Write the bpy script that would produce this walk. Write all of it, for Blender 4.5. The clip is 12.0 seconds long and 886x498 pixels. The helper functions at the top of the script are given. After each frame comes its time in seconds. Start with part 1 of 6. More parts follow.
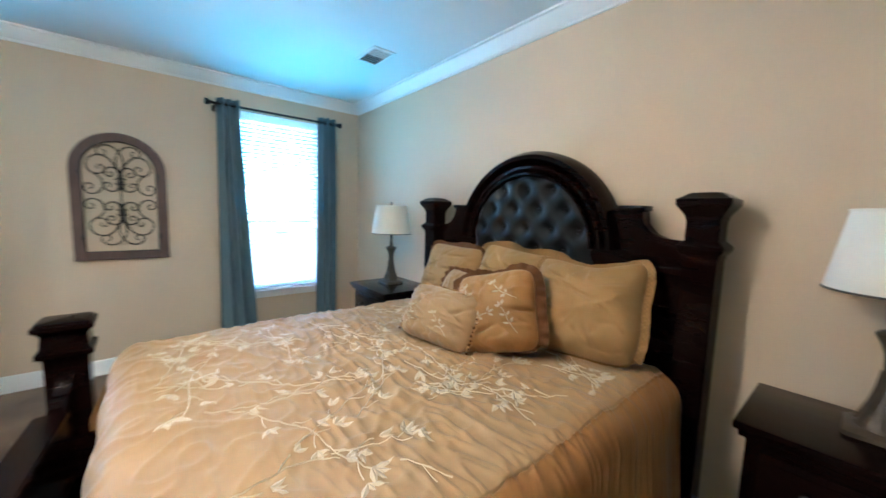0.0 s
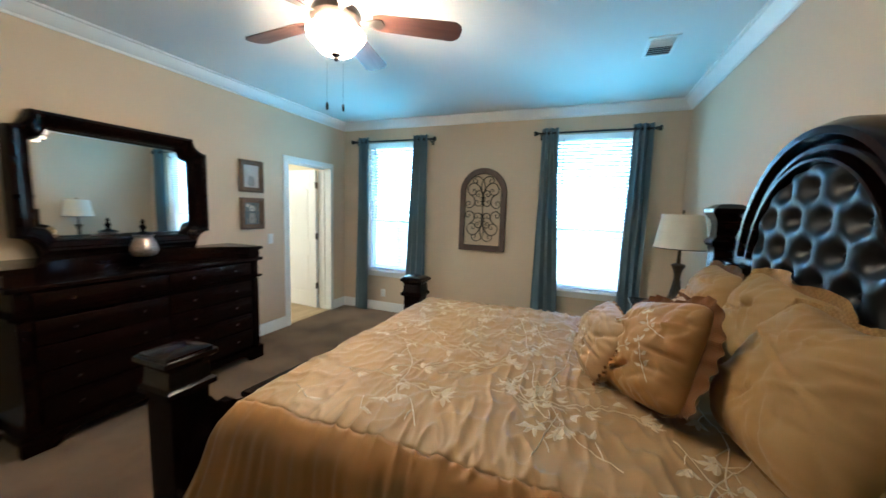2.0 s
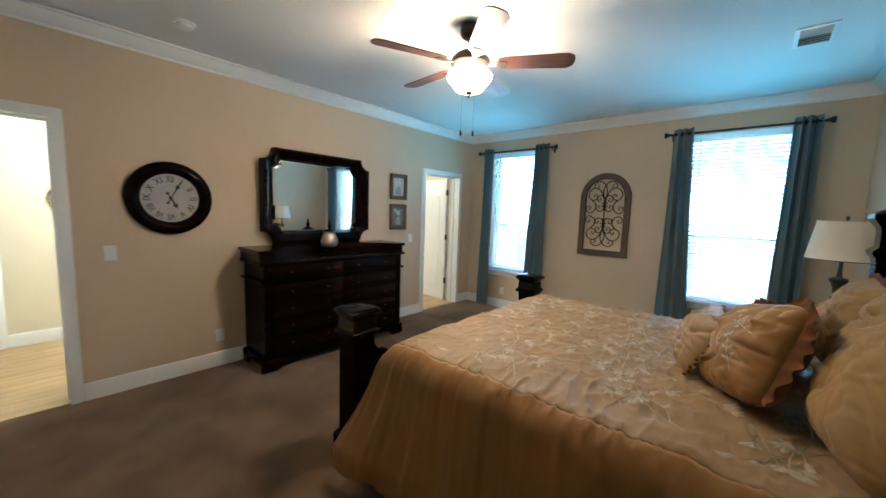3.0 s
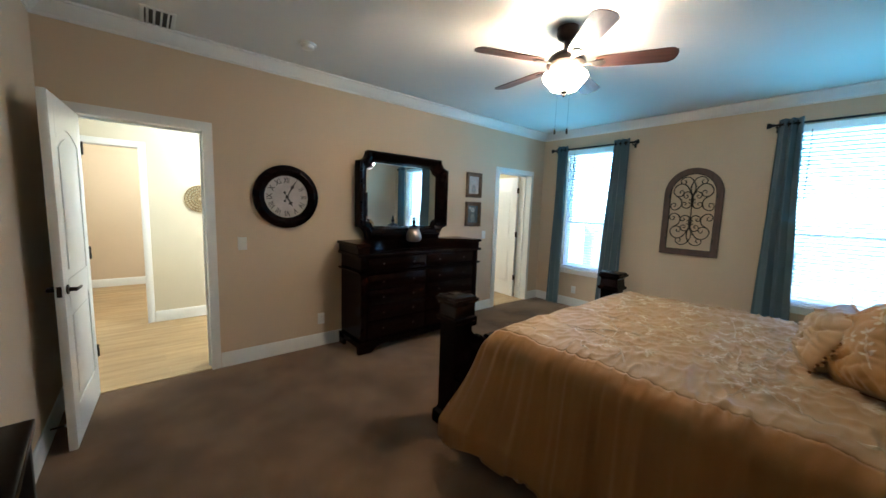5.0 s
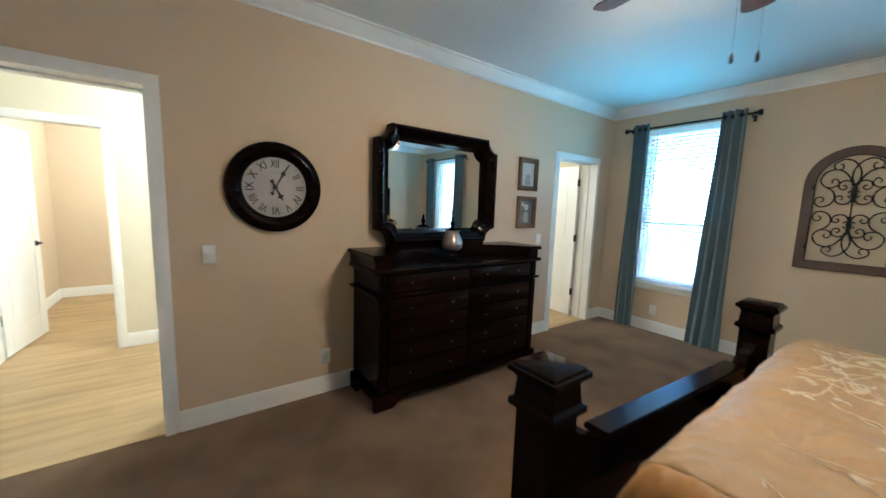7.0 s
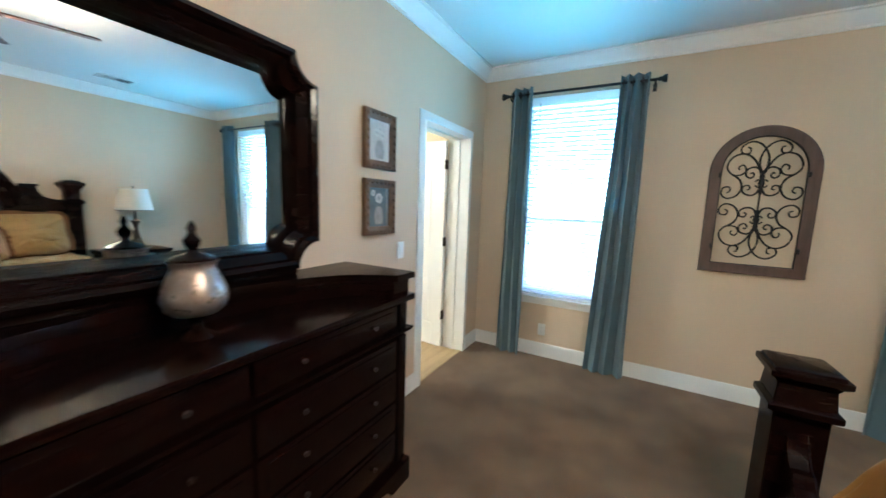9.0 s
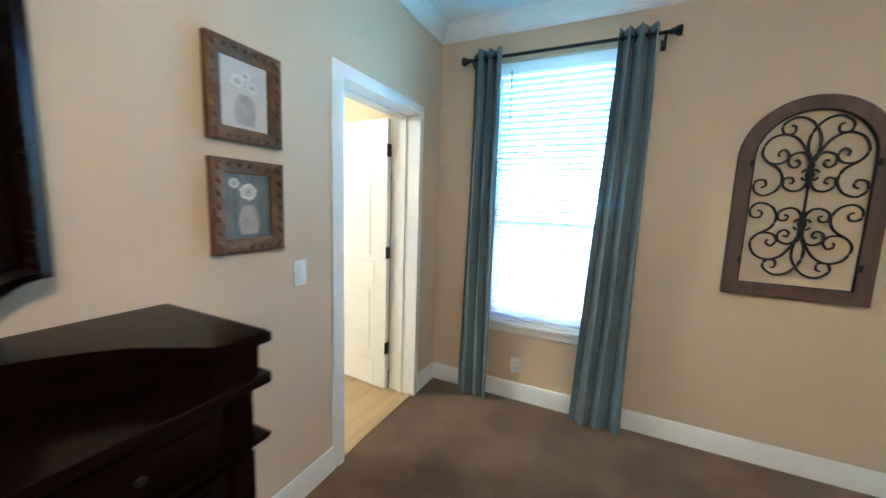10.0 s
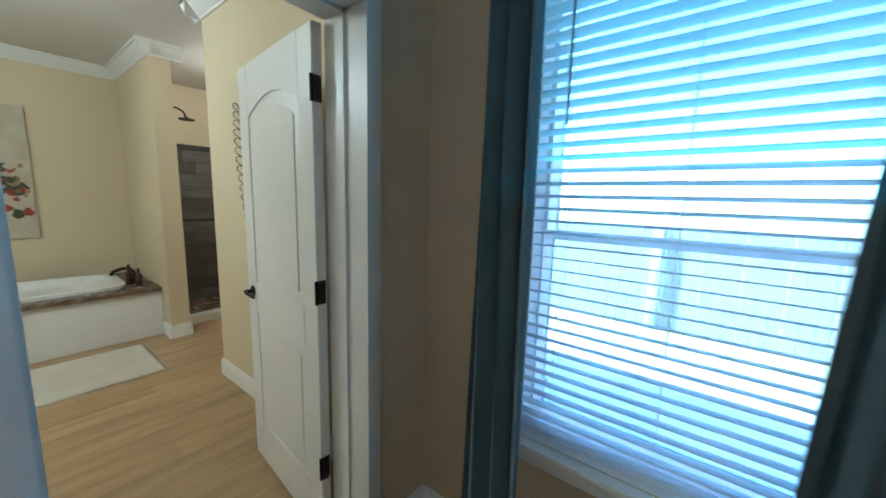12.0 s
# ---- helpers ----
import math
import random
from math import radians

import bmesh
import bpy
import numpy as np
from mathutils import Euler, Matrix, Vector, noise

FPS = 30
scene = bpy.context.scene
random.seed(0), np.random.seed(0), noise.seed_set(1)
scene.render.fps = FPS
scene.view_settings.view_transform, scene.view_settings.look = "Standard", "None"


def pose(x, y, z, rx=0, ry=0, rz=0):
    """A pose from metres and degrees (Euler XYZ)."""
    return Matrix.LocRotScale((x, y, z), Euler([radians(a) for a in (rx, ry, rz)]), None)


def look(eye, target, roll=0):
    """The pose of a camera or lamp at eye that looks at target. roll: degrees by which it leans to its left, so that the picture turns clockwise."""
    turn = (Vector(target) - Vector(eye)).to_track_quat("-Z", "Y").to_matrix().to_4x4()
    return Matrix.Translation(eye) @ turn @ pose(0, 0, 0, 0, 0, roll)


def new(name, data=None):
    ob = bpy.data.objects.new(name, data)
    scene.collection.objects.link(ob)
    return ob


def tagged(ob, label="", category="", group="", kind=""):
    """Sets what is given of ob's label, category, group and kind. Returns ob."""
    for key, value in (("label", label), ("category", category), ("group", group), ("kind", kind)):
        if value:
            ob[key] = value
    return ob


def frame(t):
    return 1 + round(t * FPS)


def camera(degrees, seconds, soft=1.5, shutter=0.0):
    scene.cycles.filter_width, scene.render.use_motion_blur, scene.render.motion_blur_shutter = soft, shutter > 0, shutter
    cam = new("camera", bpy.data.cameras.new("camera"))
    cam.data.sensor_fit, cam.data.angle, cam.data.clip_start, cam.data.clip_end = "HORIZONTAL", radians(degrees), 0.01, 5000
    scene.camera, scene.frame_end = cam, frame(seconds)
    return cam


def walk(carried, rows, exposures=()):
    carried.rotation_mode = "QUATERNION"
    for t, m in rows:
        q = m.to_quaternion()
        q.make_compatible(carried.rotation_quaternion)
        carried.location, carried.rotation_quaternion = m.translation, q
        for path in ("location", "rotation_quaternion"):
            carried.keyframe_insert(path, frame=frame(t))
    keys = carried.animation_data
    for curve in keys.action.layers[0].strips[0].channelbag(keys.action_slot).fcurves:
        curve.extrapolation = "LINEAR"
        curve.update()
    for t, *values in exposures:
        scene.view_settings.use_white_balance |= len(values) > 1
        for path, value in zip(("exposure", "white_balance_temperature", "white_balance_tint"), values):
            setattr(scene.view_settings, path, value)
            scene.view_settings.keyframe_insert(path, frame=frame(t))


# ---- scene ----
cam = camera(103.0, 12.0, 1.5, 0.4)
PATH = [
    (0, (0.156, 0.2, 1.487), (1.428, 1.73, 1.281), 1.7),
    (0.5, (0.391, 0.029, 1.501), (1.116, 1.881, 1.292), 1.7),
    (1, (0.708, -0.116, 1.488), (0.876, 1.866, 1.279), 1.6),
    (1.5, (0.954, -0.133, 1.483), (0.617, 1.827, 1.264), 1.6),
    (2, (1.19, -0.158, 1.512), (0.464, 1.693, 1.295), 1.8),
    (2.5, (1.386, -0.305, 1.504), (0.271, 1.342, 1.296), 1.9),
    (3, (1.451, -0.504, 1.511), (0.138, 0.99, 1.298), 2.0),
    (3.2, (1.462, -0.585, 1.51), (0.111, 0.874, 1.29), 1.9),
    (4.8, (1.418, -0.804, 1.488), (-0.087, 0.493, 1.259), 1.9),
    (5, (1.365, -0.82, 1.479), (-0.157, 0.458, 1.251), 1.9),
    (5.5, (1.263, -0.783, 1.457), (-0.317, 0.422, 1.229), 1.9),
    (6, (1.046, -0.662, 1.461), (-0.566, 0.5, 1.23), 1.8),
    (6.5, (0.77, -0.496, 1.459), (-0.844, 0.66, 1.22), 1.9),
    (6.7, (0.63, -0.414, 1.458), (-0.985, 0.74, 1.217), 1.9),
    (8.3, (-0.539, 0.467, 1.448), (-1.921, 1.887, 1.179), 2.1),
    (8.5, (-0.631, 0.584, 1.468), (-1.929, 2.081, 1.196), 2.1),
    (9, (-0.764, 0.953, 1.454), (-1.724, 2.689, 1.195), 1.9),
    (9.5, (-0.866, 1.367, 1.439), (-1.738, 3.148, 1.179), 2.1),
    (10, (-0.948, 1.79, 1.451), (-1.792, 3.586, 1.197), 2.0),
    (10.5, (-0.907, 2.227, 1.456), (-1.758, 4.017, 1.192), 1.9),
    (11, (-0.98, 2.575, 1.479), (-1.874, 4.341, 1.191), 1.9),
    (11.5, (-1.086, 2.935, 1.482), (-2.104, 4.633, 1.196), 1.7),
    (12, (-1.253, 3.201, 1.447), (-2.464, 4.766, 1.161), 1.5),
]
EXPOSURES = [(0, 4.7, 4550, 8), (1, 4.38, 4850, 7), (2, 4.2, 5050, 8), (3, 4.0, 5100, 9), (5, 3.82, 5050, 9), (5.5, 3.93, 5000, 8), (6.7, 4.05, 5000, 8), (8.3, 4.47, 4850, 8), (9.5, 4.58, 5050, 11), (10.5, 4.18, 5200, 12), (11.2, 3.6, 5000, 11), (12, 2.95, 4700, 5)]
walk(cam, [(t, look(eye, target, roll)) for t, eye, target, roll in PATH], EXPOSURES)

# ---- daylight ----
world = bpy.data.worlds.new("sky")
scene.world = world
world.use_nodes = True
wn = world.node_tree.nodes
sky = wn.new("ShaderNodeTexSky")
sky.sky_type, sky.sun_disc = "NISHITA", False
sky.sun_elevation, sky.sun_rotation = radians(50), radians(285)
sky.ozone_density = 4.0
wn["Background"].inputs["Strength"].default_value = 0.15
world.node_tree.links.new(sky.outputs[0], wn["Background"].inputs[0])
sun = new("sun", bpy.data.lights.new("sun", "SUN"))
sun.data.energy, sun.data.angle, sun.data.color = 4.2, radians(0.53), (1.0, 0.95, 0.86)
sun.matrix_world = look((-17, -4.5, 21), (0, 0, 0))

# ---- lamps of the place, and fill lamps added at the windows ----


def bulb(name, place, watts, color, size):
    ob = new(name, bpy.data.lights.new(name, "POINT"))
    ob.location, ob.data.energy, ob.data.color, ob.data.shadow_soft_size = place, watts, color, size
    return ob


for k in range(3):
    bulb("fan_bulb", (-0.09 + 0.085 * math.cos(2.1 * k + 0.3), 1.46 + 0.085 * math.sin(2.1 * k + 0.3), 2.405), 1.10, (1.0, 0.65, 0.34), 0.02)
bulb("hall_light", (-3.1, 0.4, 2.45), 8.8, (0.92, 0.96, 0.83), 0.15)
bulb("spare_room_light", (-5.4, -0.3, 2.4), 7.6, (0.94, 0.95, 0.76), 0.15)
bulb("bath_light", (-4.3, 2.6, 2.45), 8.0, (0.92, 0.90, 0.71), 0.15)
bulb("shower_light", (-5.3, 5.1, 2.6), 3.0, (1.0, 0.86, 0.64), 0.06)


# lamps added unseen inside both windows: sky and patio light thrown up by slats
for x in (-1.33, 1.245):
    ob = new("window_daylight", bpy.data.lights.new("window_daylight", "AREA"))
    ob.data.shape, ob.data.size, ob.data.size_y = "RECTANGLE", 0.84, 1.72
    ob.data.energy, ob.data.color, ob.data.spread = 0.97, (0.17, 0.75, 1.0), radians(112)
    ob.matrix_world = look((x, 4.33, 1.53), (x, 3.33, 3.13))

# ---- helpers for building ----
XW, XE, YS, YN, H = -2.20, 2.17, -1.345, 4.32, 2.74


def box(bm, x0, y0, z0, x1, y1, z1, bevel=0.0, seg=2):
    vs = [bm.verts.new(p) for p in ((x0, y0, z0), (x1, y0, z0), (x1, y1, z0), (x0, y1, z0), (x0, y0, z1), (x1, y0, z1), (x1, y1, z1), (x0, y1, z1))]
    fs = [bm.faces.new([vs[i] for i in q]) for q in ((3, 2, 1, 0), (4, 5, 6, 7), (0, 1, 5, 4), (1, 2, 6, 5), (2, 3, 7, 6), (3, 0, 4, 7))]
    if bevel:
        es = {e for f in fs for e in f.edges}
        bmesh.ops.bevel(bm, geom=list(es), offset=bevel, segments=seg, affect="EDGES", profile=0.6)
    return bm


def boxes(*specs, bevel=0.0):
    bm = bmesh.new()
    for s in specs:
        box(bm, *s, bevel=bevel)
    return bm


def lathe(profile, n=28, at=(0, 0, 0), bm=None, squash=1.0):
    """Turned body from (radius, height) pairs, round the z axis through at."""
    bm = bm or bmesh.new()
    rings = []
    for r, z in profile:
        if r < 1e-4:
            rings.append([bm.verts.new((at[0], at[1], at[2] + z))])
        else:
            rings.append([bm.verts.new((at[0] + r * math.cos(2 * math.pi * i / n), at[1] + squash * r * math.sin(2 * math.pi * i / n), at[2] + z)) for i in range(n)])
    for a, b in zip(rings, rings[1:]):
        for i in range(n):
            j = (i + 1) % n
            if len(a) == 1 and len(b) == 1:
                continue
            if len(a) == 1:
                bm.faces.new((a[0], b[j], b[i]))
            elif len(b) == 1:
                bm.faces.new((a[i], a[j], b[0]))
            else:
                bm.faces.new((a[i], a[j], b[j], b[i]))
    for ring, flip in ((rings[0], True), (rings[-1], False)):
        if len(ring) > 1:
            bm.faces.new(ring[::-1] if flip else ring)
    return bm


def square_turn(profile, at=(0, 0, 0), bm=None, soft=0.12):
    """Stacked square sections from (half width, height) pairs with eased corners."""
    bm = bm or bmesh.new()
    rings = []
    for r, z in profile:
        c = r * (1 - soft)
        pts = [(r, -c), (r, c), (c, r), (-c, r), (-r, c), (-r, -c), (-c, -r), (c, -r)]
        rings.append([bm.verts.new((at[0] + x, at[1] + y, at[2] + z)) for x, y in pts])
    for a, b in zip(rings, rings[1:]):
        for i in range(8):
            j = (i + 1) % 8
            bm.faces.new((a[i], a[j], b[j], b[i]))
    bm.faces.new(rings[0][::-1])
    bm.faces.new(rings[-1])
    return bm


def tube(bm, points, r, n=8, closed=False, taper=1.0):
    """Round bar along points."""
    pts = [Vector(p) for p in points]
    rings, up = [], Vector((0, 0, 1))
    count = len(pts)
    for i, p in enumerate(pts):
        a = pts[(i - 1) % count] if closed or i else p
        b = pts[(i + 1) % count] if closed or i < count - 1 else p
        d = (b - a).normalized()
        ref = up if abs(d.dot(up)) < 0.95 else Vector((1, 0, 0))
        s = d.cross(ref).normalized()
        u = s.cross(d)
        k = r * (1 + (taper - 1) * i / max(1, count - 1))
        rings.append([bm.verts.new(p + s * k * math.cos(2 * math.pi * j / n) + u * k * math.sin(2 * math.pi * j / n)) for j in range(n)])
    pairs = list(zip(rings, rings[1:])) + ([(rings[-1], rings[0])] if closed else [])
    for a, b in pairs:
        for j in range(n):
            k = (j + 1) % n
            bm.faces.new((a[j], a[k], b[k], b[j]))
    if not closed:
        bm.faces.new(rings[0][::-1])
        bm.faces.new(rings[-1])
    return bm


def prism(outline, to3d, depth, bm=None, bevel=0.0):
    """A plate with the outline (u, v), placed by to3d(u, v, w), w from 0 to depth."""
    bm = bm or bmesh.new()
    a = [bm.verts.new(to3d(u, v, 0.0)) for u, v in outline]
    b = [bm.verts.new(to3d(u, v, depth)) for u, v in outline]
    n = len(a)
    f1, f2 = bm.faces.new(a[::-1]), bm.faces.new(b)
    for i in range(n):
        j = (i + 1) % n
        bm.faces.new((a[i], a[j], b[j], b[i]))
    if bevel:
        bmesh.ops.bevel(bm, geom=list(f2.edges) , offset=bevel, segments=2, affect="EDGES")
    return bm


def sweep(path, profile, frame_at, bm=None, closed=False):
    """A moulding: profile (a, b) carried along path; frame_at(i) gives the directions of a and b."""
    bm = bm or bmesh.new()
    rings = []
    for i, p in enumerate(path):
        da, db = frame_at(i)
        rings.append([bm.verts.new(Vector(p) + Vector(da) * a + Vector(db) * b) for a, b in profile])
    m = len(profile)
    pairs = list(zip(rings, rings[1:])) + ([(rings[-1], rings[0])] if closed else [])
    for r, s in pairs:
        for j in range(m):
            k = (j + 1) % m
            bm.faces.new((r[j], r[k], s[k], s[j]))
    if not closed:
        bm.faces.new(rings[0][::-1])
        bm.faces.new(rings[-1])
    return bm


def smooth_path(pts, n=5):
    """Points along a smooth curve through pts."""
    out = []
    for k in range(len(pts) - 1):
        p = [pts[max(0, k - 1)], pts[k], pts[k + 1], pts[min(len(pts) - 1, k + 2)]]
        for q in range(n):
            t = q / n
            out.append(tuple(0.5 * (2 * b + (c - a) * t + (2 * a - 5 * b + 4 * c - d) * t * t + (3 * b - a - 3 * c + d) * t ** 3) for a, b, c, d in zip(*p)))
    return out + [pts[-1]]


def part(name, bm, material, parent=None, label="", smooth=38, at=None):
    bmesh.ops.recalc_face_normals(bm, faces=bm.faces[:])
    me = bpy.data.meshes.new(name)
    bm.to_mesh(me)
    bm.free()
    me.materials.append(material)
    if smooth:
        me.polygons.foreach_set("use_smooth", [True] * len(me.polygons))
        me.set_sharp_from_angle(angle=radians(smooth))
    ob = new(name, me)
    if parent:
        ob.parent = parent
    if at:
        ob.location = at
    return tagged(ob, label)


def thing(name, label, category, at=(0, 0, 0), turn=0.0, group="", kind=""):
    ob = new(name)
    ob.matrix_basis = pose(*at, 0, 0, turn)
    return tagged(ob, label, category, group, kind)


def setting(name, bm, material, label, category, smooth=0):
    return tagged(part(name, bm, material, None, "", smooth), label, category, "", "structure")


# ---- materials ----
def mat(name, color, rough=0.6, metal=0.0, vary=0.12, big=1.5, fine=60.0, bump=0.1, depth=0.002, stretch=(1, 1, 1), second=None, mix=0.5,
        sheen=0.0, coat=0.0, rough_vary=0.1, local=False, spec=0.5):
    """A surface with broad mottling and fine grain, both in colour, gloss and relief."""
    m = bpy.data.materials.new(name)
    m.use_nodes = True
    n, l = m.node_tree.nodes, m.node_tree.links
    bsdf = n["Principled BSDF"]
    if local:
        src = n.new("ShaderNodeTexCoord").outputs["Object"]
    else:
        src = n.new("ShaderNodeNewGeometry").outputs["Position"]
    mp = n.new("ShaderNodeMapping")
    mp.inputs["Scale"].default_value = stretch
    l.new(src, mp.inputs[0])
    a, b = n.new("ShaderNodeTexNoise"), n.new("ShaderNodeTexNoise")
    for t, s, d in ((a, big, 3.0), (b, fine, 4.0)):
        t.inputs["Scale"].default_value, t.inputs["Detail"].default_value = s, d
        l.new(mp.outputs[0], t.inputs["Vector"])
    ramp = n.new("ShaderNodeMix")
    ramp.data_type = "RGBA"
    c2 = second or [c * (1 - vary * 1.6) for c in color]
    c1 = color if second else [min(1, c * (1 + vary * 0.5)) for c in color]
    ramp.inputs["A"].default_value, ramp.inputs["B"].default_value = (*c1, 1), (*c2, 1)
    f = n.new("ShaderNodeMapRange")
    f.inputs["From Min"].default_value, f.inputs["From Max"].default_value = 0.38, 0.68
    l.new(a.outputs["Fac"], f.inputs["Value"])
    mul = n.new("ShaderNodeMath")
    mul.operation = "MULTIPLY_ADD"
    mul.inputs[1].default_value, mul.inputs[2].default_value = mix, 0.0
    l.new(f.outputs[0], mul.inputs[0])
    add = n.new("ShaderNodeMath")
    add.operation, add.use_clamp = "MULTIPLY_ADD", True
    add.inputs[1].default_value = (1 - mix)
    l.new(b.outputs["Fac"], add.inputs[0])
    l.new(mul.outputs[0], add.inputs[2])
    l.new(add.outputs[0], ramp.inputs["Factor"])
    l.new(ramp.outputs["Result"], bsdf.inputs["Base Color"])
    rr = n.new("ShaderNodeMapRange")
    rr.inputs["To Min"].default_value, rr.inputs["To Max"].default_value = max(0.02, rough - rough_vary), min(1, rough + rough_vary)
    l.new(add.outputs[0], rr.inputs["Value"])
    l.new(rr.outputs[0], bsdf.inputs["Roughness"])
    bsdf.inputs["Metallic"].default_value = metal
    bsdf.inputs["Specular IOR Level"].default_value = spec
    bsdf.inputs["Sheen Weight"].default_value = sheen
    bsdf.inputs["Coat Weight"].default_value = coat
    bsdf.inputs["Coat Roughness"].default_value = 0.25
    if bump:
        bp = n.new("ShaderNodeBump")
        bp.inputs["Strength"].default_value, bp.inputs["Distance"].default_value = bump, depth
        l.new(b.outputs["Fac"], bp.inputs["Height"])
        l.new(bp.outputs[0], bsdf.inputs["Normal"])
    return m


WALL = mat("beige_wall_paint", (0.62, 0.481, 0.329), 0.75, vary=0.05, big=0.8, fine=140, bump=0.12, depth=0.001)
HALL_WALL = mat("cream_wall_paint", (0.70, 0.63, 0.48), 0.75, vary=0.05, big=0.8, fine=140, bump=0.12, depth=0.001)
BATH_WALL = mat("tan_cream_wall_paint", (0.66, 0.555, 0.365), 0.75, vary=0.05, big=0.8, fine=140, bump=0.12, depth=0.001)
CEIL = mat("white_ceiling_paint", (0.71, 0.69, 0.65), 0.85, vary=0.04, big=0.7, fine=90, bump=0.2, depth=0.002)
TRIM = mat("white_gloss_trim", (0.80, 0.785, 0.75), 0.38, vary=0.04, big=2, fine=40, bump=0.04)
CARPET = mat("taupe_carpet", (0.195, 0.115, 0.058), 0.95, vary=0.3, big=2.5, fine=260, bump=0.9, depth=0.008, second=(0.088, 0.050, 0.024), mix=0.78, sheen=0.15, spec=0.1)
ESPRESSO = mat("espresso_wood", (0.0070, 0.0023, 0.0016), 0.17, vary=0.3, big=3, fine=28, bump=0.025, stretch=(1, 1, 6), second=(0.0030, 0.0012, 0.0010), spec=0.10, rough_vary=0.05, local=True)
ESPRESSO_Y = mat("espresso_wood_top", (0.0075, 0.0022, 0.0015), 0.22, vary=0.3, big=3, fine=28, bump=0.025, stretch=(9, 1, 9), second=(0.0032, 0.0012, 0.0010), spec=0.16, rough_vary=0.05, local=True)
WINDOW_WHITE = mat("white_vinyl", (0.82, 0.82, 0.80), 0.4, vary=0.02, bump=0.03)
SLAT = mat("white_blind_slat", (0.80, 0.80, 0.79), 0.45, vary=0.03, bump=0.03)
for thin, share in ((WINDOW_WHITE, 0.80), (SLAT, 0.50)):
    # translucency added so backlit vinyl glows, in place of the windows' overexposed glare
    n, l = thin.node_tree.nodes, thin.node_tree.links
    through_light, blend = n.new("ShaderNodeBsdfTranslucent"), n.new("ShaderNodeMixShader")
    through_light.inputs["Color"].default_value = (0.85, 0.87, 0.86, 1)
    blend.inputs[0].default_value = share
    l.new(n["Principled BSDF"].outputs[0], blend.inputs[1])
    l.new(through_light.outputs[0], blend.inputs[2])
    l.new(blend.outputs[0], n["Material Output"].inputs["Surface"])
CURTAIN = mat("slate_teal_curtain", (0.112, 0.164, 0.184), 0.85, vary=0.15, big=3, fine=420, bump=0.3, depth=0.001, stretch=(1, 1, 0.35), sheen=0.25)
IRON = mat("black_iron", (0.018, 0.014, 0.012), 0.5, 0.5, vary=0.3, big=8, fine=90, bump=0.2)
BRONZE = mat("oil_rubbed_bronze", (0.028, 0.018, 0.014), 0.42, 0.7, vary=0.3, big=6, fine=80, bump=0.1)
CHAMPAGNE = mat("champagne_satin", (0.345, 0.213, 0.086), 0.52, vary=0.12, big=2.5, fine=330, bump=0.25, depth=0.001, second=(0.275, 0.163, 0.060), sheen=0.12, spec=0.48, stretch=(1, 2.5, 1))
SKIRT = mat("plain_gold_satin", (0.335, 0.165, 0.040), 0.48, vary=0.12, big=3.5, fine=300, bump=0.25, depth=0.001, second=(0.265, 0.125, 0.028), sheen=0.05, spec=0.45, stretch=(3, 3, 0.5))
GOLD_CLOTH = mat("gold_satin", (0.35, 0.185, 0.050), 0.5, spec=0.4, vary=0.14, big=5, fine=330, bump=0.25, depth=0.001, second=(0.27, 0.135, 0.031), sheen=0.05)
SHAM = mat("tan_sham_cloth", (0.345, 0.21, 0.074), 0.7, vary=0.12, big=4, fine=420, bump=0.35, depth=0.0015, second=(0.28, 0.16, 0.050), sheen=0.05, spec=0.25, stretch=(1, 1, 2.2))
IVORY = mat("ivory_embroidery", (0.47, 0.375, 0.24), 0.5, vary=0.1, big=9, fine=500, bump=0.3, sheen=0.3)
LEATHER = mat("black_tufted_leather", (0.007, 0.0068, 0.007), 0.36, vary=0.2, big=6, fine=240, bump=0.25, depth=0.0008, spec=0.2, rough_vary=0.08)
PLANK_COLOR = (0.47, 0.315, 0.145)


def plank_mat():
    m = mat("oak_plank", PLANK_COLOR, 0.42, vary=0.2, big=2.2, fine=26, bump=0.12, depth=0.001, stretch=(7, 0.7, 1), second=(0.27, 0.17, 0.078), mix=0.5)
    n, l = m.node_tree.nodes, m.node_tree.links
    info, hsv = n.new("ShaderNodeObjectInfo"), n.new("ShaderNodeHueSaturation")
    val = n.new("ShaderNodeMapRange")
    val.inputs["To Min"].default_value, val.inputs["To Max"].default_value = 0.90, 1.07
    l.new(info.outputs["Random"], val.inputs["Value"])
    l.new(val.outputs[0], hsv.inputs["Value"])
    base = n["Principled BSDF"].inputs["Base Color"]
    l.new(base.links[0].from_socket, hsv.inputs["Color"])
    l.new(hsv.outputs[0], base)
    return m


PLANK = plank_mat()


def glass_mat(name, rough=0.0, color=(1, 1, 1)):
    m = bpy.data.materials.new(name)
    m.use_nodes = True
    b = m.node_tree.nodes["Principled BSDF"]
    b.inputs["Base Color"].default_value = (*color, 1)
    b.inputs["Roughness"].default_value, b.inputs["Transmission Weight"].default_value, b.inputs["IOR"].default_value = rough, 1.0, 1.45
    return m


def plain(name, color, rough=0.5, metal=0.0):
    return mat(name, color, rough, metal, vary=0.08, big=5, fine=120, bump=0.05)


def glow(name, color, strength, base=(0.8, 0.8, 0.8)):
    m = plain(name, base, 0.4)
    b = m.node_tree.nodes["Principled BSDF"]
    b.inputs["Emission Color"].default_value, b.inputs["Emission Strength"].default_value = (*color, 1), strength
    return m


